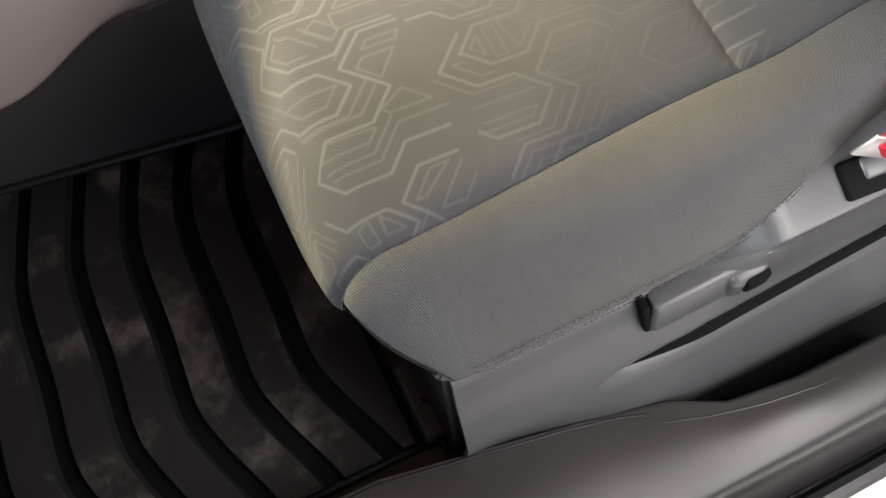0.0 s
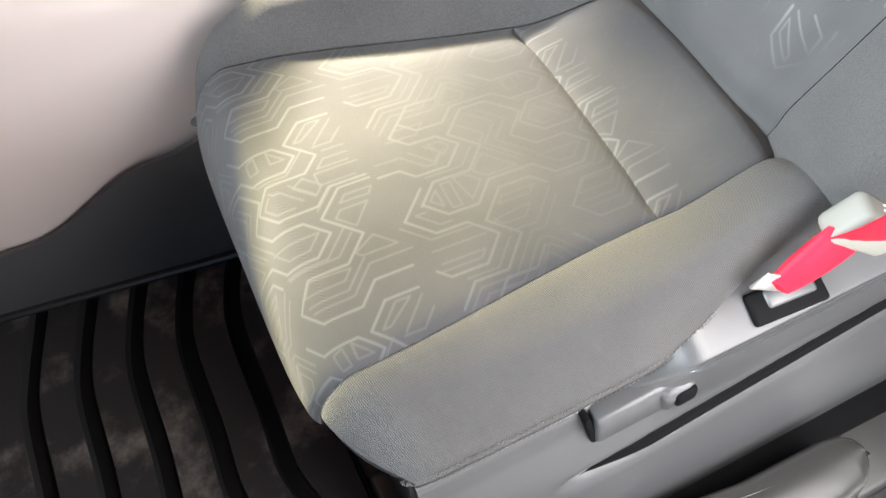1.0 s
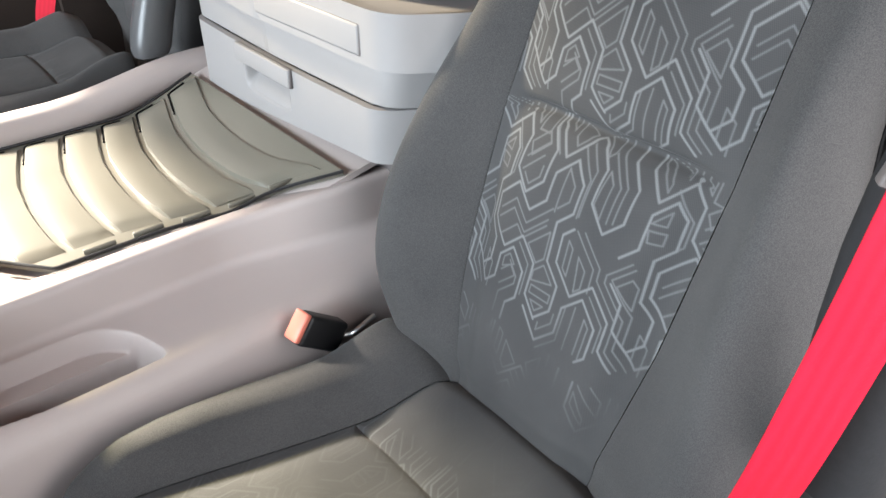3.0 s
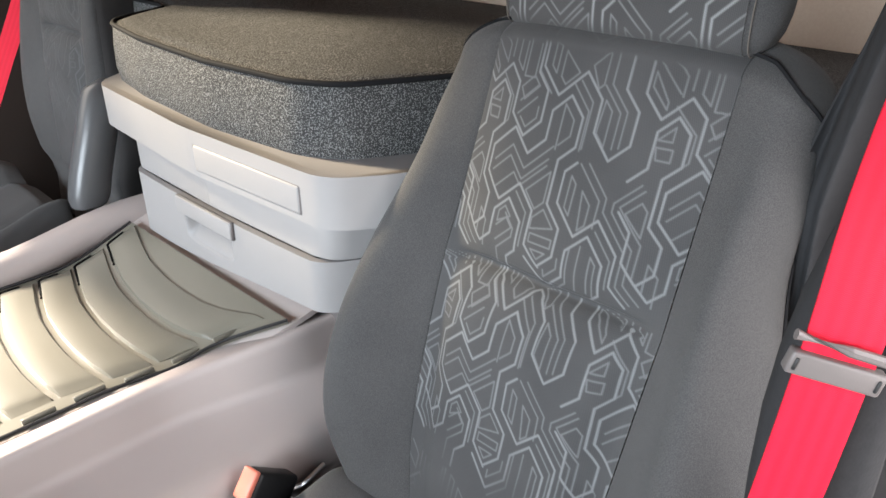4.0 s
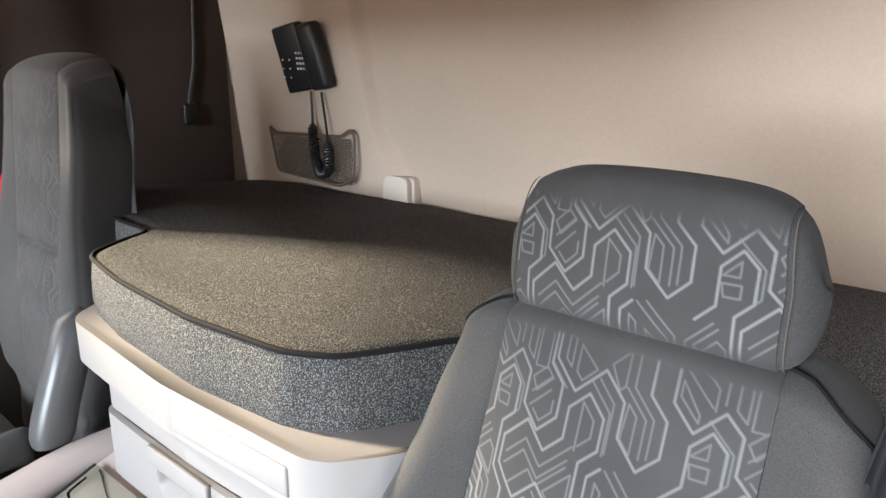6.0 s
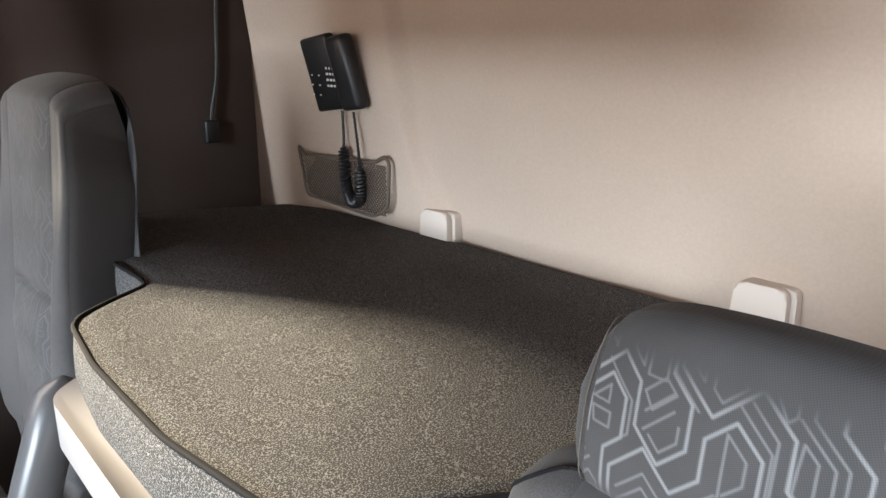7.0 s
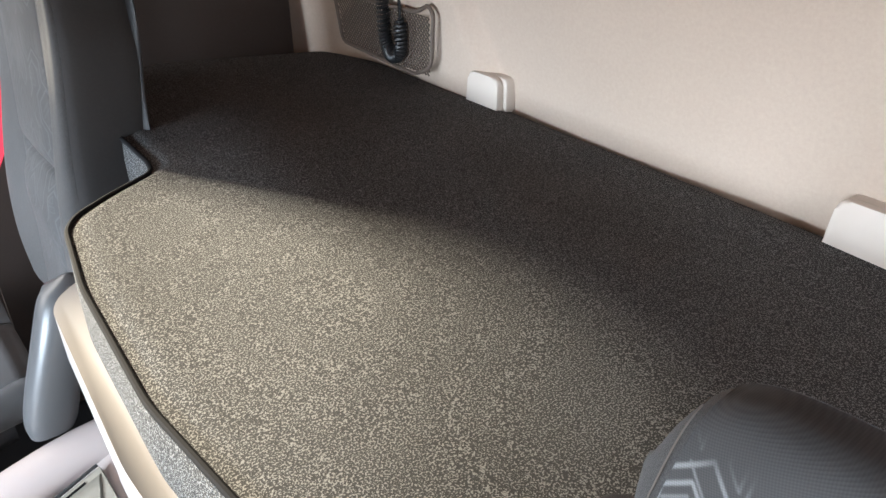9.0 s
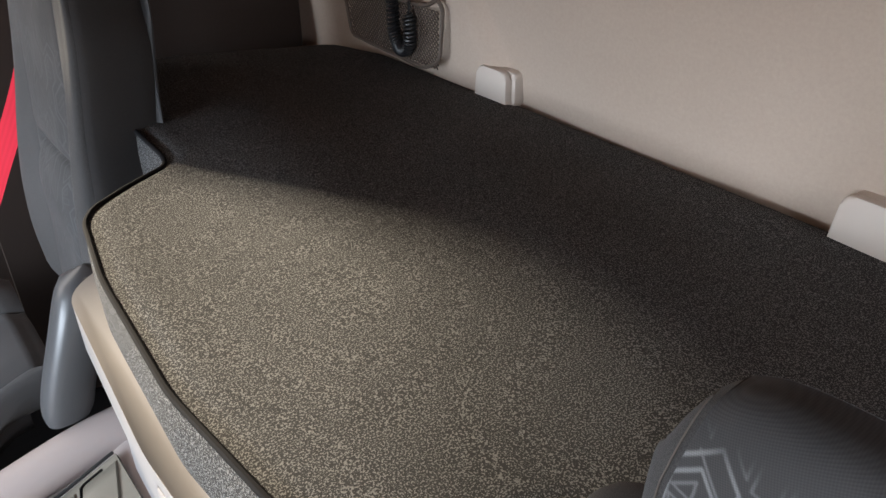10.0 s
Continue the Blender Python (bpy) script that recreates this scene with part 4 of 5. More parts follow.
def back_section(z):
    """Across the backrest's front at height z: (x, y) from the near edge to the far one. Seams are points 3 and 7."""
    hw = curve(z, [0.50, 0.53, 0.57, 0.62, 0.68, 0.74, 0.86, 0.98, 1.08, 1.18], [0.215, 0.245, 0.268, 0.288, 0.300, 0.300, 0.279, 0.252, 0.237, 0.226])
    out = curve(z, [0.50, 0.56, 0.64, 0.75, 0.90, 1.02, 1.12, 1.18], [0.0, -0.020, -0.050, -0.064, -0.045, -0.014, 0.004, 0.012]) * LEAN[2]
    sn = interp(z, [0.50, 0.54, 0.72, 0.90, 1.16], [0.112, 0.116, 0.138, 0.146, 0.150])
    x0 = back_x(z) + 0.014 * sstep(0.575 - z, 0.0, 0.045)
    nw = hw - 0.026 * sstep(z, 0.64, 0.80) * (1 - sstep(z, 0.95, 1.14))
    if z < 0.66:
        nw = max(nw, interp(z, [0.40, 0.50, 0.56, 0.62, 0.66], [0.200, 0.216, 0.238, 0.262, 0.270]))
    fw = hw + 0.016 * sstep(z, 0.56, 0.68) * (1 - sstep(z, 0.80, 1.05))
    fs = sn + 0.014 * sstep(z, 0.55, 0.66) * (1 - sstep(z, 0.80, 1.10))
    dent = 0.016 * math.exp(-((z - 0.898) / 0.026) ** 2) + 0.011 * math.exp(-((z - 0.898) / 0.007) ** 2) - 0.008 * math.exp(-((z - 0.82) / 0.06) ** 2)
    return [(x0 + LEAN[3], -nw + 0.012), (x0 + LEAN[4] + out * 0.3, -nw - 0.004), (x0 + out, -(nw * 0.62 + sn * 0.38)), (x0 + 0.004, -sn), (x0 - 0.006 + dent, -sn * 0.6),
            (x0 - 0.008 + dent, 0.0), (x0 - 0.006 + dent, fs * 0.6), (x0 + 0.004, fs), (x0 + out, fw * 0.62 + fs * 0.38), (x0 + LEAN[4] + out * 0.3, fw + 0.004), (x0 + LEAN[3], fw - 0.012)]


def make_back_surface(top):
    def back_surface(s, w):
        """s: height up to the top, then 1 to 2 rolls over the top edge."""
        aside = abs(w - 5.0) / 5.0
        peak = top - (0.085 * aside ** 2.6 if top < 1.2 else 0.09 * aside ** 3)
        if s <= 1:
            z, roll = 0.40 + s * (peak - 0.40), 0.0
        else:
            z, roll = peak, (s - 1)
        zz = min(z, 1.18) if top < 1.3 else 0.40 + (z - 0.40) * (1.18 - 0.40) / (top - 0.40)
        p = np.array(back_section(zz))
        p[:, 0] += back_x(z) - back_x(zz)
        p = np.vstack([2 * p[0] - p[1], p, 2 * p[-1] - p[-2]])
        i = min(9, int(w))
        f = w - i
        a4 = p[i:i + 4]
        x, y = 0.5 * (2 * a4[1] + (a4[2] - a4[0]) * f + (2 * a4[0] - 5 * a4[1] + 4 * a4[2] - a4[3]) * f * f + (3 * a4[1] - a4[0] - 3 * a4[2] + a4[3]) * f ** 3)
        if roll:
            a = roll * math.pi / 2
            deep = back_x(z) + LEAN[3] - x
            x += deep * (1 - math.cos(a)) * 0.9
            z += 0.30 * max(0.0, deep) * math.sin(a)
            y *= 1 - 0.02 * roll
        if s <= 1:                                # the shoulders turn in at the top
            y *= 1 - 0.10 * sstep(s, 0.86, 1.0) ** 2 * aside ** 3
        else:
            y *= 1 - 0.10 * aside ** 3
        return np.array((x, y, z))
    return back_surface


def seat(at, top=1.155, headrest=True, label=""):
    thing = base("seat", (0, 0, 0), label, "seat", "cab seats")
    nose = list(np.linspace(0.02, 1, 14)[:-1])
    s_seam = 1 + (-0.108 + 0.437) / 0.485
    # cushion
    cuv = lambda u, v, p: (p[1] - 0.070, p[0] + 0.436 + (0 if u >= 1 else -(0.52 - p[2]) * 0.8))
    fade_c = lambda u, v, p: (1 - 0.75 * sstep(p[0] + 0.10 * (p[1] + 0.1), -0.40, -0.20)) * 0.24
    step = 0.0011 if headrest else 0.0015
    woven_panel("cushion_insert", cushion_surface, nose + list(np.linspace(1, s_seam, 40)), np.linspace(4, 8, 33), thing, cuv, fade_c, "patterned cloth", 0.007, step)
    woven_panel("cushion_rear_insert", cushion_surface, np.linspace(s_seam, 2, 20), np.linspace(4, 8, 25), thing, cuv, lambda u, v, p: 0.24 * (1 - sstep(p[0], -0.10, -0.05)) + 0.02, "patterned cloth", 0.007, step)
    shell("cushion_side", cushion_surface, list(np.linspace(0.16, 1, 14)[:-1]) + list(np.linspace(1, 2, 50)), np.linspace(0.3, 4, 25), M_RIBBED, thing, 0.003, lambda u, v, p: (p[0], p[2] + p[1]), None, "plain grey cloth", 0.006)
    shell("cushion_side", cushion_surface, nose + list(np.linspace(1, 2, 50)), np.linspace(8, 12, 25), M_CLOTH, thing, 0.010, lambda u, v, p: (p[0], p[2] - p[1]), None, "plain grey cloth", 0.006)
    core = [[cushion_surface(s, w) * (1, 0.975, 1) + np.array((0.012 if s < 0.3 else 0, 0, -0.030)) for w in np.linspace(0, 12, 40)] for s in list(np.linspace(0.05, 1, 8)) + list(np.linspace(1.05, 1.85, 12))]
    loft("cushion_core", core, M_SEATBACK, thing)
    # a twin row of stitches along the hem
    for w in (1.00, 1.32) if headrest else ():
        line = np.array([cushion_surface(t, w) for t in np.linspace(0.55, 1.70, 300)]) + np.array((0, -0.0012, -0.0004))
        run = np.r_[0, np.cumsum(np.linalg.norm(np.diff(line, axis=0), axis=1))]
        spot = lambda d: np.array([np.interp(d, run, line[:, i]) for i in range(3)])
        verts, faces = [], []
        for d in np.arange(0.004, run[-1] - 0.006, 0.0052):          # one stitch after another
            p, q = spot(d), spot(d + 0.0040)
            up = np.array((0.0, -0.0004, 0.0010))
            o = len(verts)
            verts += [p - up, p + up, (p + q) / 2 + up * 1.3 + (0, -0.0008, 0), (p + q) / 2 - up * 1.3 + (0, -0.0008, 0), q + up, q - up]
            faces += [(o, o + 1, o + 2, o + 3), (o + 3, o + 2, o + 4, o + 5)]
        obj("hem_stitching", verts, faces, M_THREAD, thing)
    # backrest
    bs = make_back_surface(top)
    buv = lambda u, v, p: (p[1] - 0.123, (p[2] - 1.082) * 1.05 - 0.035 * sstep(0.900 - p[2], 0.0, 0.006) + (0 if u <= 1 else (u - 1) * 0.05))
    lo_f = lambda u, v, p: sstep(p[2] + 0.03 * math.sin(p[1] * 60), 0.60, 0.72) * (0.78 if headrest else 0.25)
    woven_panel("backrest_insert", bs, list(np.linspace(0, 1, 150)) + list(np.linspace(1.08, 1.9, 8)), np.linspace(3, 7, 29), thing, buv,
                lambda u, v, p: lo_f(u, v, p) if u <= 0.96 else (0.78 - sstep(u, 0.96, 1.05) * 0.74) * (1.0 if headrest else 0.25), "patterned cloth", 0.003, step)
    rows = list(np.linspace(0, 1, 60)) + list(np.linspace(1.08, 1.9, 8))
    if headrest:
        shell("backrest_side", bs, rows, np.linspace(0, 3, 25), M_CLOTH, thing, 0.010, lambda u, v, p: (p[1] + p[0], p[2]), None, "plain grey cloth", 0.0035)
    else:
        shell("backrest_side", bs, rows, np.linspace(1.1, 3, 17), M_CLOTH, thing, 0.010, lambda u, v, p: (p[1] + p[0], p[2]), None, "plain grey cloth", 0.0035)
        # the side turned from the windscreen has its shade put into the cloth
        shell("backrest_gusset", bs, rows, np.linspace(0, 1.1, 11), M_SIDESHADE, thing, 0.010, lambda u, v, p: (p[1] + p[0], p[2]), None, "side cloth darkened for shade", 0.003)
    shell("backrest_side", bs, rows, np.linspace(7, 10, 25), M_CLOTH, thing, 0.010, lambda u, v, p: (p[1] - p[0], p[2]), None, "plain grey cloth", 0.0035)
    def rear(u, w):
        """The plastic back, from edge to edge behind the cloth."""
        p = bs(min(u, 1.0), w)
        e = bs(1.9, w)
        f = 1 - (w / 5 - 1) ** 2
        z = 0.52 + (e[2] - 0.022 - 0.52) * u
        x = back_x(z) + LEAN[3] - 0.007 + 0.035 * max(0.0, f) * max(0.0, 1 - u ** 8) ** 0.5
        return (x, p[1] * (0.97 - 0.05 * u), z)

    shell("back_shell", rear, np.linspace(0.0, 1.0, 40), np.linspace(0, 10, 41), M_SEATBACK, thing, -0.006, None, None, "black plastic back")
    for sy in (-1, 1) if headrest else ():
        tube("edge_piping", [bs(s, 0.35 if sy < 0 else 9.65) + np.array((0, sy * 0.001, 0)) for s in np.linspace(0.05, 1.0, 60)], 0.0016, M_STITCH, thing, 6)
    if headrest:
        tube("top_piping", [bs(s, 0.55) + np.array((0, -0.001, 0)) for s in np.linspace(0.45, 0.99, 24)] + [bs(1.0 + 0.5 * min(1, (min(w, 10 - w) - 0.55) / 2.0), w) + np.array((0, 0, 0.001)) for w in np.linspace(0.6, 9.4, 60)]
             + [bs(s, 9.45) + np.array((0, 0.001, 0)) for s in np.linspace(0.99, 0.45, 24)], 0.0022, M_PIPING, thing, 6)
    if headrest:
        rings = []
        for y in np.sin(np.linspace(-math.pi / 2, math.pi / 2, 33)):
            top_k, low_k, deep = (max(0.10, (1 - abs(y) ** e) ** 0.5) if abs(y) < 1 else 0.10 for e in (7, 16, 9))
            ring = []
            for t in np.linspace(0, 2 * math.pi, 37)[:-1]:
                c, sn = math.cos(t), math.sin(t)
                ex = math.copysign(abs(c) ** 0.55, c) * (0.036 if c < 0 else 0.028 - 0.006 * sn)
                ez = math.copysign(abs(sn) ** (0.62 if sn > 0 else 0.45), sn) * 0.076
                k = top_k if sn > 0 else low_k
                rise = 0.010 * (1 - y * y) * (sn > -0.3)
                x = 0.276 + ex * deep + 0.13 * ez * k - 0.010 * (1 - abs(y) ** 2) * (c < 0)
                ring.append((x, y * (0.168 - 0.010 * (ez > 0) * ez / 0.076), 1.2385 + (ez + rise) * k))
            rings.append(ring)
        R = np.array(rings)
        n, m = R.shape[:2]
        front_ring = lambda u, v: R[min(n - 1, int(round(v)))][int(round(u)) % m]

        def side(name, a, b, mat, fd, lab):
            sub = [list(map(tuple, R[i])) for i in range(a, b)]
            faces = [(i * m + j, i * m + (j + 1) % m, (i + 1) * m + (j + 1) % m, (i + 1) * m + j) for i in range(b - a - 1) for j in range(m)]
            faces += [tuple(range(m))[::-1], tuple((b - a - 1) * m + j for j in range(m))]
            v = np.array(sub).reshape(-1, 3)
            return obj(name, v, faces, mat, thing, [(p[1] + 0.371, p[2] * 1.05 + 0.04) for p in v], fd(v) if fd else None, lab)
        woven_panel("headrest_front", front_ring, np.arange(27, 7, -1), np.arange(6, 27), thing, lambda u, v, p: (p[1] - 0.125, (p[2] - 1.245) * 1.05),
                    lambda u, v, p: 1.0 * sstep(p[2], 1.165, 1.19) * (1 - sstep(p[2], 1.275, 1.300)) * (u > 13), "patterned cloth headrest", -0.0015, step, 0.002)
        side("headrest_pad", 6, 27, M_CLOTH, None, "plain grey cloth")
        side("headrest_end", 0, 7, M_CLOTH, None, "plain grey cloth")
        side("headrest_end", 26, 33, M_CLOTH, None, "plain grey cloth")
        for i, o in ((6, 0.006), (6, -0.006), (26, -0.006), (26, 0.006)):
            row = R[i] + np.array((0, o, 0)) - R[i].mean(0)
            tube("stitching", [tuple(p * (1.012, 1, 1.006) + R[i].mean(0)) for p in row[10:27]], 0.0007, M_STITCH, thing, 5)
        for y in (-0.07, 0.07):
            tube("headrest_post", [(0.285, y, 1.10), (0.292, y, 1.20)], 0.006, M_METAL, thing)
    thing.matrix_basis = at
    return thing


seat(pose(0, 0, 0), 1.155, True, "grey cloth cab seat with angular line pattern and headrest")


# ---- seat base, sill and near side trim ----
def seat_base():
    thing = base("seat_pedestal", (0, 0, 0), "grey moulded plastic seat pedestal with a recline lever", "seat pedestal")

    @functools.lru_cache(maxsize=None)
    def side_line(x):
        k, q = sstep(x, -0.20, -0.125), sstep(x, -0.42, -0.16)
        pts = [(-0.195, 0.398 + 0.072 * k), (-0.220 - 0.010 * k, 0.396 + 0.064 * k), (-0.245 - 0.022 * k, 0.386 + 0.060 * k), (-0.250 - 0.0215 * k, 0.380 + 0.060 * k), (-0.253 - 0.020 * k, 0.368 + 0.062 * k),
               (-0.260 - 0.014 * k, 0.340), (-0.276 - 0.008 * q, 0.295), (-0.288 - 0.012 * q, 0.25), (-0.284 - 0.046 * q, 0.18), (-0.284 - 0.052 * q, 0.12)]
        return smooth_line(pts, 81)

    def side(x, v):
        """The near cover: top edge tucked under the cushion, flaring out to the sill."""
        p = side_line(x)[int(round(v * 80))]
        g = 0.026 * math.exp(-((p[1] - (0.268 + 0.10 * (x + 0.26))) / 0.009) ** 2) * sstep(x, -0.29, -0.22)
        return (x, p[0] + g, p[1])

    shell("side_cover", side, np.linspace(-0.425, 0.25, 80), np.linspace(0, 1, 81), M_BASE, thing, -0.006)
    part("front_cover", prism(rounded([(-0.235, 0.39), (0.235, 0.39), (0.235, 0.12), (-0.28, 0.12)], 0.03), "x", -0.43, -0.415, 0.005), M_BLACK, thing)
    part("plinth", rbox((0.62, 0.44, 0.29), (-0.09, 0.02, 0.25), 0.02), M_SEATBACK, thing)
    # a near-black rod laid along the crease stands for its shade
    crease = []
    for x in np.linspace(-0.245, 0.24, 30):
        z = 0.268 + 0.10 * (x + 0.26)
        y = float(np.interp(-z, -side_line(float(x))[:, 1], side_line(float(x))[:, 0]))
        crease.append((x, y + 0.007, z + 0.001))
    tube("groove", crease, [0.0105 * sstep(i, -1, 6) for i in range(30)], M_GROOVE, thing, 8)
    part("recline_lever", rbox((0.094, 0.034, 0.056), (-0.186, -0.255, 0.362), 0.006, (-8, -6, 0)), M_BASE, thing, "grey lever")
    stop = part("lever_stop", rbox((0.042, 0.034, 0.050), (-0.137, -0.262, 0.366), 0.010, (0, -12, 0)), M_BASE, thing)
    # solid near-black blocks put shade into the slots and the lever gap
    part("lever_slot", rbox((0.026, 0.032, 0.030), (-0.133, -0.267, 0.373), 0.005, (0, -12, 0)), M_GROOVE, stop)
    part("lever_gap", rbox((0.008, 0.030, 0.062), (-0.2355, -0.2525, 0.356), 0.003, (-8, -14, 0)), M_GROOVE, thing)
    part("belt_slot", rbox((0.085, 0.034, 0.018), (-0.022, -0.252, 0.452), 0.004, (18, -2, -4)), M_GROOVE, thing)
    part("belt_latch", rbox((0.056, 0.020, 0.020), (-0.018, -0.248, 0.455), 0.004, (18, -2, -4)), M_BASE, thing, "grey latch")
    tube("slide_catch", smooth_line([(-0.435, -0.20, 0.155), (-0.44, -0.225, 0.14), (-0.43, -0.262, 0.13), (-0.42, -0.245, 0.155)], 20), 0.006, M_BLACK, thing)
    part("slide_end", rbox((0.05, 0.10, 0.05), (-0.43, -0.20, 0.13), 0.008), M_BLACK, thing)
    return thing


seat_base()


def sill_inner(x):
    return interp(x, [-1.3, -0.52, -0.41, -0.30, -0.20, -0.145, -0.06, 0.055, 0.080, 0.092, 0.097], [-0.262, -0.264, -0.283, -0.303, -0.328, -0.356, -0.367, -0.369, -0.373, -0.382, -0.400])


def sill_outer(x):
    return interp(x, [-1.3, -0.30, 0.04, 0.075, 0.092, 0.097], [-0.428, -0.428, -0.430, -0.424, -0.412, -0.402])


def sill_top(x):
    return 0.188 + 0.022 * sstep(x, -0.30, -0.05)


def sill_surface(x, v):
    """The dark threshold moulding beside the seat: a flat top with a rounded rear end, rolling out and down to the door step."""
    a, c, z = sill_inner(x), sill_outer(x), sill_top(x)
    pts = [(a, FLOOR_Z + 0.005), (a - 0.001, z - 0.03), (a - 0.003, z - 0.004), (a - 0.008, z), (a + (c - a) * 0.5, z + 0.004), (c + 0.008, z), (c - 0.004, z - 0.010), (c - 0.014, z - 0.045), (c - 0.036, 0.115), (c - 0.046, 0.085), (c - 0.048, 0.06)]
    p = smooth_line(pts, 61)[int(round(v * 60))]
    return (x, p[0], p[1])


sill = shell("sill", sill_surface, list(np.linspace(-1.3, -0.56, 20)) + list(np.linspace(-0.55, 0.05, 90)) + list(np.linspace(0.054, 0.097, 24)), np.linspace(0, 1, 61), M_SILL, None, 0.004)
tagged(sill, "dark grey moulded door sill beside the seat base", "sill", kind="structure")
def seam_line(x):
    return interp(x, [-0.60, -0.498, -0.439, -0.377, -0.315, -0.253, -0.232, -0.218, -0.171, -0.115, -0.047, 0.048, 0.070], [-0.252, -0.271, -0.283, -0.294, -0.306, -0.321, -0.329, -0.345, -0.361, -0.375, -0.385, -0.390, -0.389])


rim = [(x, min(seam_line(x), sill_inner(x) - 0.006), sill_top(x) + 0.0050) for x in np.linspace(-0.60, 0.070, 140)]
rim += [(0.080, -0.388, sill_top(0.08) + 0.002), (0.083, -0.398, sill_top(0.08) + 0.002), (0.080, -0.408, sill_top(0.08) + 0.001)] + [(x, sill_outer(x) + 0.011, sill_top(x) + 0.0012) for x in np.linspace(0.070, -0.60, 60)]
seam = tube("sill_seam", rim, 0.0016, M_BLACK)
tagged(seam, "dark seam line in the sill moulding", "trim", kind="structure")
low = structure("sill_rear", rbox((0.80, 0.14, 0.05), (0.36, -0.380, 0.098), 0.012), M_SILL, "lower rear part of the door sill")
# flat black sheet that paints the shade between pedestal and sill
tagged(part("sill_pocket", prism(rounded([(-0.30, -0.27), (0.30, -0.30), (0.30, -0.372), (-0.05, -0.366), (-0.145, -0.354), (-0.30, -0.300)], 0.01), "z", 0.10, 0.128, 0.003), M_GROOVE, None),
              "black sheet for the shade in the door sill recess", "recess", kind="structure")
white = structure("door_step", rbox((2.0, 0.255, 0.06), (-0.3, -0.620, 0.075), 0.012), M_WHITE, "white painted door step edge")
seal = tube("door_seal", [(x, -0.494, 0.108) for x in np.linspace(-1.3, 0.7, 40)], 0.012, M_BLACK)
tagged(seal, "black rubber door seal on the sill", "seal", kind="structure")


# ---- belts ----
def belt(points, across, thing, width=0.047):
    P, A = smooth_line(points, 60), smooth_line(across, 60)
    A = A / np.linalg.norm(A, axis=1, keepdims=True)
    run = np.r_[0, np.cumsum(np.linalg.norm(np.diff(P, axis=0), axis=1))]
    verts, uvs, faces = [], [], []
    T = np.gradient(P, axis=0)
    T /= np.linalg.norm(T, axis=1, keepdims=True)
    for i in range(60):
        n = np.cross(T[i], A[i])
        n /= np.linalg.norm(n)
        for a, h in ((-0.5, -0.5), (0.5, -0.5), (0.5, 0.5), (-0.5, 0.5)):
            verts.append(P[i] + A[i] * a * width + n * h * 0.0014)
            uvs.append((a * width, run[i]))
    for i in range(59):
        for j in range(4):
            k = (j + 1) % 4
            faces.append((4 * i + j, 4 * i + k, 4 * i + 4 + k, 4 * i + 4 + j))
    faces += [(3, 2, 1, 0), (236, 237, 238, 239)]
    return obj("webbing", verts, faces, M_RED, thing, uvs, None, "bright red webbing", sharp=30)


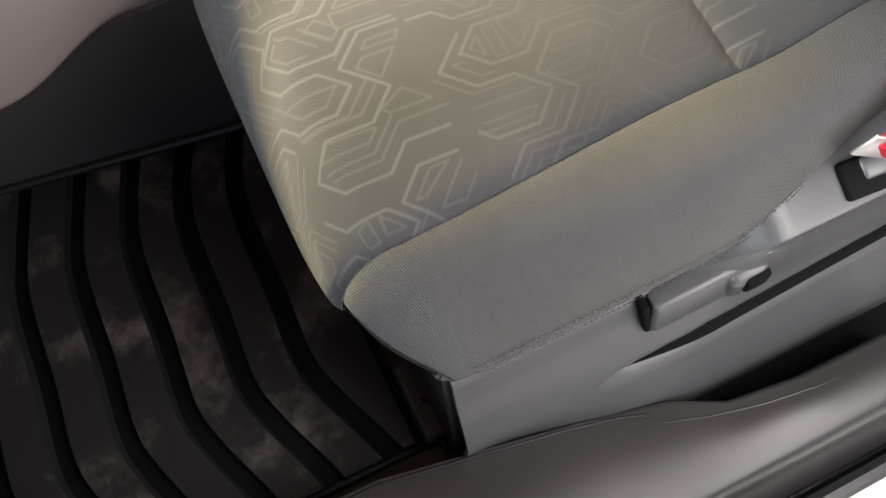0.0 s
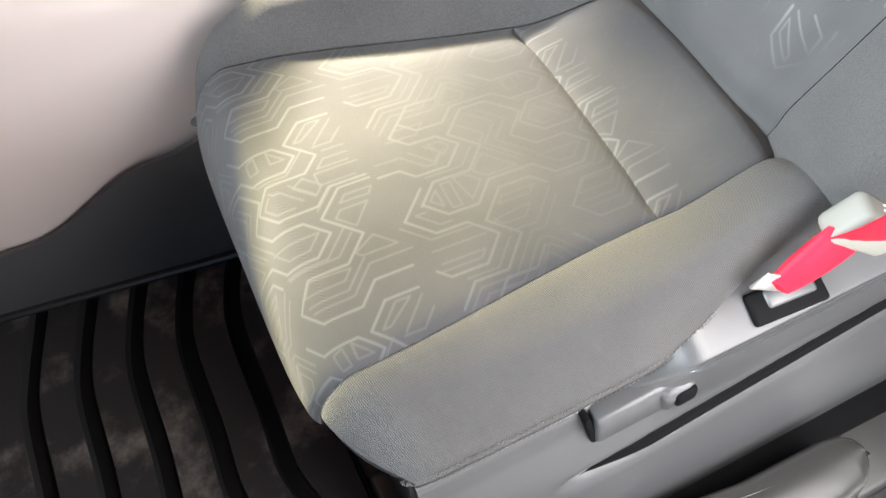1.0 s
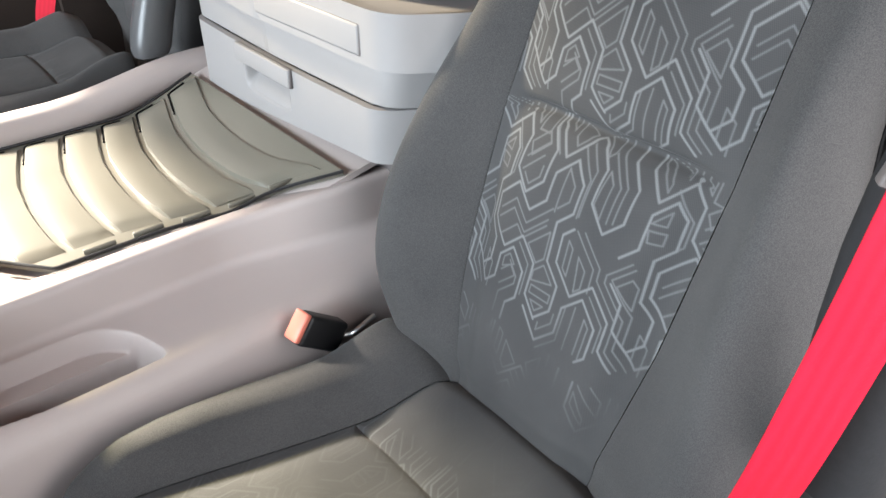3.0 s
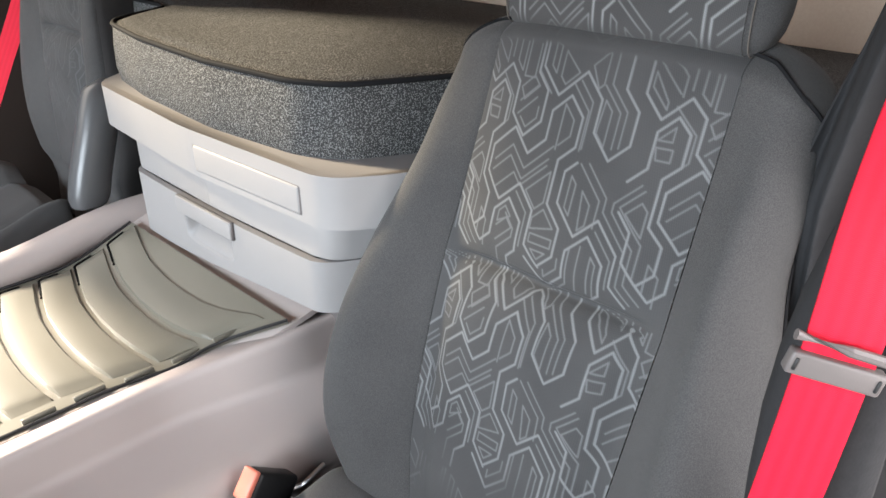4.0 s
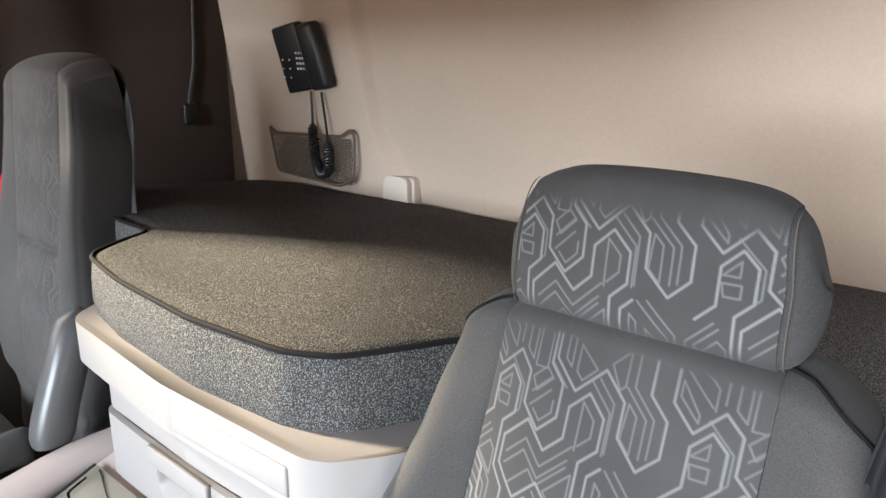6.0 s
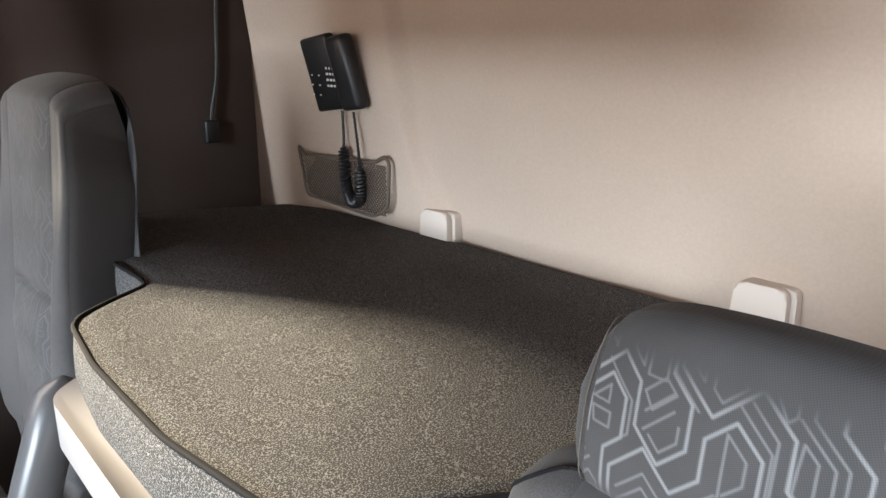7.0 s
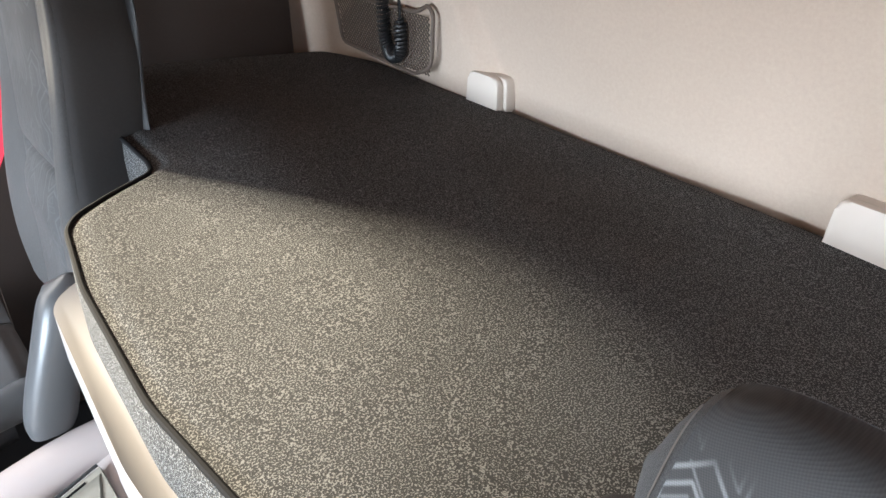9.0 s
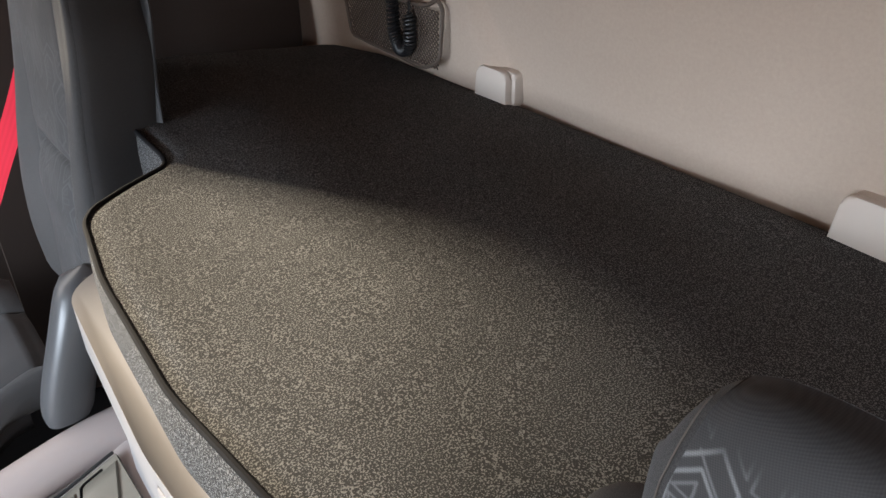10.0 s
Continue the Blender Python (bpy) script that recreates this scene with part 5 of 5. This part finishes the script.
def near_belt():
    thing = base("seat_belt", (0, 0, 0), "bright red seat belt with grey collar and guide", "seat belt", "seat belts")
    belt([(-0.003, -0.249, 0.538), (0.002, -0.282, 0.606), (-0.033, -0.318, 0.76), (-0.032, -0.335, 0.92), (-0.027, -0.345, 1.064), (0.004, -0.350, 1.22), (0.09, -0.39, 1.62)],
         [(0.9, -0.4, 0.1), (0.75, -0.65, 0.0), (0.62, -0.76, -0.15), (0.58, -0.78, -0.2), (0.58, -0.78, -0.25), (0.55, -0.80, -0.22), (0.5, -0.84, -0.2)], thing)
    collar = part("collar", rbox((0.074, 0.032, 0.050), (0.022, -0.252, 0.556), 0.008, (0, 28, -22)), M_COLLAR, thing, "grey plastic belt collar")
    turn = Euler((0, radians(28), radians(-22))).to_matrix().to_4x4()
    for k, (w, o) in enumerate(((0.030, 0.002), (0.024, -0.003), (0.034, 0.0))):
        bm = rbox((w, 0.0022, 0.0012), (o, 0.007 - 0.006 * k, 0.0252), 0.0004)
        bm.transform(Matrix.Translation((0.022, -0.252, 0.556)) @ turn)
        part("print_bar", bm, M_PRINT, collar)
    across, up = np.array((0.62, -0.35, -0.70)), np.array((0.30, -0.85, 0.42))
    rings = []
    for f in np.linspace(0, 1, 9):
        c = np.array((-0.053, -0.253, 0.500)) * (1 - f) + np.array((-0.001, -0.251, 0.547)) * f
        w, h = 0.013 + 0.013 * f ** 0.7, 0.004 + 0.006 * math.sin(math.pi * (0.15 + 0.7 * f))
        rings.append([c + across * w * math.copysign(abs(math.cos(a)) ** 0.5, math.cos(a)) + up * h * math.sin(a) for a in np.linspace(0, 2 * math.pi, 17)[:-1]])
    loft("sleeve", rings, M_RED, thing)
    part("tongue", rbox((0.05, 0.004, 0.026), (-0.051, -0.249, 0.502), 0.0015, (0, 25, -15)), M_METAL, thing, "bright steel tongue")
    G, A, T = Vector((-0.0285, -0.346, 1.055)), Vector((0.58, -0.78, -0.25)).normalized(), Vector((0.08, -0.06, 0.99))
    N = A.cross(T).normalized()
    T = N.cross(A)
    basis = Matrix((A, T, N)).transposed().to_4x4()

    def fitted(name, size, at, mat, r, label="", onto=None):
        bm = rbox(size, (0, 0, 0), r)
        bm.transform(Matrix.Translation(G + A * at[0] + T * at[1] + N * at[2]) @ basis)
        return part(name, bm, mat, onto or thing, label)

    guide = fitted("guide", (0.060, 0.016, 0.010), (0.0, -0.008, 0.0), M_DULL, 0.002, "grey belt guide")
    for sx in (-1, 1):
        fitted("rivet", (0.0025, 0.009, 0.0125), (0.026 * sx, -0.008, 0.0), M_BLACK, 0.001, "", guide)
    tube("guide_bar", [G + A * -0.034 + T * 0.011 + N * 0.004, G + A * 0.0 + T * 0.010 + N * 0.005, G + A * 0.07 + T * 0.008 + N * 0.004], 0.0036, M_DULL, thing)
    # latch on the tunnel side
    b = base("belt_buckle", (0, 0, 0), "black belt buckle with a red release button", "belt buckle", "belt buckles")
    housing = part("housing", rbox((0.085, 0.030, 0.048), (-0.070, 0.300, 0.549), 0.007, (0, 40, 8)), M_BLACK, b)
    part("release_button", rbox((0.010, 0.026, 0.044), (-0.104, 0.2955, 0.580), 0.003, (0, 40, 8)), M_REDCAP, housing, "red release button")
    tube("stalk", smooth_line([(-0.048, 0.300, 0.528), (-0.025, 0.292, 0.524), (-0.012, 0.288, 0.530), (0.02, 0.290, 0.538)], 14), 0.004, M_METAL, b)


near_belt()

# padded dark strip behind the belt and the curtain drawn back at the pillar
pill = loft("pillar_pad", [[(x + 0.030 * math.cos(a) + 0.02, y + 0.045 * math.sin(a), z) for a in np.linspace(0, 2 * math.pi, 15)[:-1]]
                           for x, y, z in smooth_line([(0.045, -0.335, 0.72), (0.03, -0.330, 0.95), (0.03, -0.348, 1.10), (0.05, -0.385, 1.22), (0.12, -0.44, 1.45), (0.19, -0.50, 1.8)], 16)], M_CURTAIN, None)
tagged(pill, "matt black padded strip behind the red belt", "trim", kind="structure")


def curtain():
    thing = base("curtain", (0.4, -0.3, 1.0), "black cab curtain gathered in folds by the door pillar", "curtain")

    def fn(u, v):
        z = 0.80 + 1.38 * v
        lean = max(0.0, z - 1.05)
        deep = 0.016 * math.sin(u * 46 + 9.0 * z) + 0.020 * math.sin(u * 17 - 6.0 * z + 1) + 0.004 * math.sin(u * 110 + 14 * z)
        x = 0.235 + 0.10 * lean + 0.06 * u - deep
        y = -0.226 - 0.07 * lean - 0.26 * u + 0.012 * math.sin(8 * z + 5 * u)
        return (x, y, z)

    under(shell("drape", fn, np.linspace(0, 1, 200), np.linspace(0, 1, 90), M_CURTAIN, thing, 0.003), thing)


curtain()

# ---- far side: driver's seat, arm rest, belt ----
LEAN[:] = [0.136, 0.105, 0.35, 0.141, 0.020]
seat(pose(0.025, 1.482, 0.10) @ Matrix.Diagonal((1, 0.86, 1, 1)), 1.288, False, "grey cloth high-backed driver's seat behind the locker")


def arm_rest():
    thing = base("arm_rest", (0, 0, 0), "dark grey padded arm rest hanging beside the driver's seat", "arm rest")
    P = smooth_line([(0.13, 1.105, 0.96), (0.095, 1.085, 0.88), (0.055, 1.075, 0.78), (0.035, 1.070, 0.71)], 16)
    rings = []
    for i, p in enumerate(P):
        k = (1 - (abs(2 * i / 15 - 1)) ** 8) ** 0.5 * 0.9 + 0.1
        rings.append([(p[0] + 0.040 * k * math.copysign(abs(math.cos(a)) ** 0.7, math.cos(a)), p[1] + 0.034 * k * math.copysign(abs(math.sin(a)) ** 0.7, math.sin(a)), p[2]) for a in np.linspace(0, 2 * math.pi, 21)[:-1]])
    loft("pad", rings, M_BASE, thing)
    part("hinge", rbox((0.03, 0.02, 0.05), (0.125, 1.075, 0.925), 0.006, (0, 20, 0)), M_BLACK, thing)


arm_rest()
fb = base("seat_belt", (0, 0, 0), "red seat belt hanging by the driver's door", "seat belt", "seat belts")
belt([(0.292, 1.765, 1.20), (0.225, 1.755, 1.05), (0.12, 1.755, 0.86), (0.035, 1.755, 0.70), (0.0, 1.752, 0.60), (-0.03, 1.75, 0.52)], [(0.75, -0.6, -0.3)] * 6, fb)
part("buckle", rbox((0.055, 0.028, 0.045), (0.0, 1.742, 0.605), 0.006, (0, 20, 0)), M_BLACK, fb, "black belt buckle")
part("belt_anchor", rbox((0.05, 0.03, 0.07), (0.30, 1.768, 1.225), 0.01), M_BLACK, fb)


# ---- rear wall fittings ----
def wall_clip(y, top):
    """A cream moulding that grips the mattress edge: a rounded front plate with a return to the wall behind it."""
    thing = base("mattress_clip", (0.985, y, 1.075), "cream plastic clip holding the mattress to the wall", "clip", "mattress clips")
    under(part("plate", prism(rounded([(y - 0.044, 1.02), (y + 0.052, 1.02), (y + 0.045, top), (y - 0.042, top)], 0.018), "x", 0.968, 0.986, 0.005), M_CLIP, thing), thing)
    under(part("return_lip", prism(rounded([(y - 0.052, 1.03), (y + 0.047, 1.03), (y + 0.042, top - 0.001), (y - 0.051, top - 0.001)], 0.016), "x", 0.9865, 1.014, 0.004), M_CLIP, thing), thing)


wall_clip(1.086, 1.108)
wall_clip(0.310, 1.118)


def bunk_phone():
    c = Vector((0.925, 1.386, 1.410))
    thing = base("bunk_phone", c, "black wall handset with keypad and coiled lead", "handset")
    cradle = under(part("cradle", rbox((0.030, 0.115, 0.185), (c.x, c.y + 0.05, c.z), 0.008, (-9, -10, 0)), M_BLACK, thing), thing)
    hs = under(part("handset", rbox((0.042, 0.075, 0.180), (c.x - 0.012, c.y - 0.055, c.z + 0.006), 0.014, (-9, -10, 0)), M_BLACK, thing), thing)
    part("screen", rbox((0.004, 0.040, 0.026), (c.x - 0.018, c.y + 0.015, c.z + 0.05), 0.001, (-5, -10, 0)), M_DULL, cradle)
    for i in range(4):
        for j in range(3):
            key = part("key", rbox((0.004, 0.006, 0.006), (c.x - 0.017, c.y + 0.022 - 0.013 * j - 0.002 * i, c.z + 0.014 - 0.014 * i), 0.001), M_PRINT, cradle)
    for i in range(3):
        for j in range(2):
            part("soft_key", rbox((0.003, 0.005, 0.004), (c.x - 0.017, c.y + 0.085 - 0.03 * j - 0.003 * i, c.z - 0.005 - 0.024 * i), 0.001), M_PRINT, cradle)
    # the coiled lead hangs in a loop
    path = smooth_line([(0.940, 1.392, 1.320), (0.940, 1.390, 1.26), (0.938, 1.388, 1.20), (0.936, 1.380, 1.13), (0.934, 1.355, 1.092), (0.934, 1.322, 1.108), (0.935, 1.320, 1.17), (0.938, 1.328, 1.23), (0.94, 1.345, 1.320)], 700)
    coil = []
    T = np.gradient(path, axis=0)
    T /= np.linalg.norm(T, axis=1, keepdims=True)
    for i, p in enumerate(path):
        a = np.cross(T[i], (1.0, 0, 0))
        a /= np.linalg.norm(a)
        b = np.cross(T[i], a)
        f = i / 699
        r = 0.0115 * sstep(f, 0.18, 0.22) * (1 - sstep(f, 0.74, 0.78)) + 0.0004
        w = i * 0.55
        coil.append(p + r * (math.cos(w) * a + math.sin(w) * b))
    under(tube("coiled_lead", coil, 0.0037, M_BLACK, thing, 5), thing)


bunk_phone()


def wall_net():
    thing = base("wall_net", (0.96, 1.42, 1.15), "brown mesh storage net in a wire frame on the wall", "storage net")
    x = 0.960
    line = rounded([(1.609, 1.212), (1.575, 1.075), (1.285, 1.062), (1.230, 1.092), (1.221, 1.205), (1.240, 1.222), (1.275, 1.200), (1.36, 1.196), (1.585, 1.188)], 0.02, 4)
    under(tube("wire_frame", [(x - 0.012, y, z) for y, z in line], 0.0045, M_NET, thing, 7, True), thing)
    verts, faces = [], []

    def strand(p, q):
        d = Vector(q) - Vector(p)
        n = Vector((0, -d.z, d.y)).normalized() * 0.0011
        o = len(verts)
        for c, s in ((p, 1), (p, -1), (q, -1), (q, 1)):
            verts.append((c[0] - 0.0012, c[1] + n.y * s, c[2] + n.z * s))
        for c, s in ((p, 1), (p, -1), (q, -1), (q, 1)):
            verts.append((c[0] + 0.0012, c[1] + n.y * s, c[2] + n.z * s))
        faces.extend([(o, o + 1, o + 2, o + 3), (o + 7, o + 6, o + 5, o + 4)])
        faces.extend((o + a, o + (a + 1) % 4, o + 4 + (a + 1) % 4, o + 4 + a) for a in range(4))

    for k in range(-14, 36):
        y0 = 1.25 + 0.011 * k
        for s in (1, -1):
            a, b = (y0, 1.070), (y0 + s * 0.125, 1.195)
            pts = []
            for t in np.linspace(0, 1, 30):
                y, z = a[0] + (b[0] - a[0]) * t, a[1] + (b[1] - a[1]) * t
                if 1.235 < y < 1.570 + 0.25 * (z - 1.075) and z < 1.190 + 0.01 * (y < 1.36):
                    pts.append((x - 0.010, y, z))
            if len(pts) > 1:
                strand(pts[0], pts[-1])
    under(obj("mesh", verts, faces, M_NET, thing, smooth=False), thing)


wall_net()


def wall_lead():
    thing = base("power_lead", (0.77, 1.83, 1.25), "black power lead with a square plug hanging on the side panel", "power lead")
    under(tube("lead", smooth_line([(0.83, 1.764, 1.75), (0.815, 1.768, 1.55), (0.805, 1.770, 1.40), (0.785, 1.775, 1.30), (0.783, 1.775, 1.27)], 40), 0.0055, M_BLACK, thing), thing)
    under(part("plug", rbox((0.045, 0.022, 0.062), (0.780, 1.774, 1.245), 0.006), M_BLACK, thing), thing)


wall_lead()
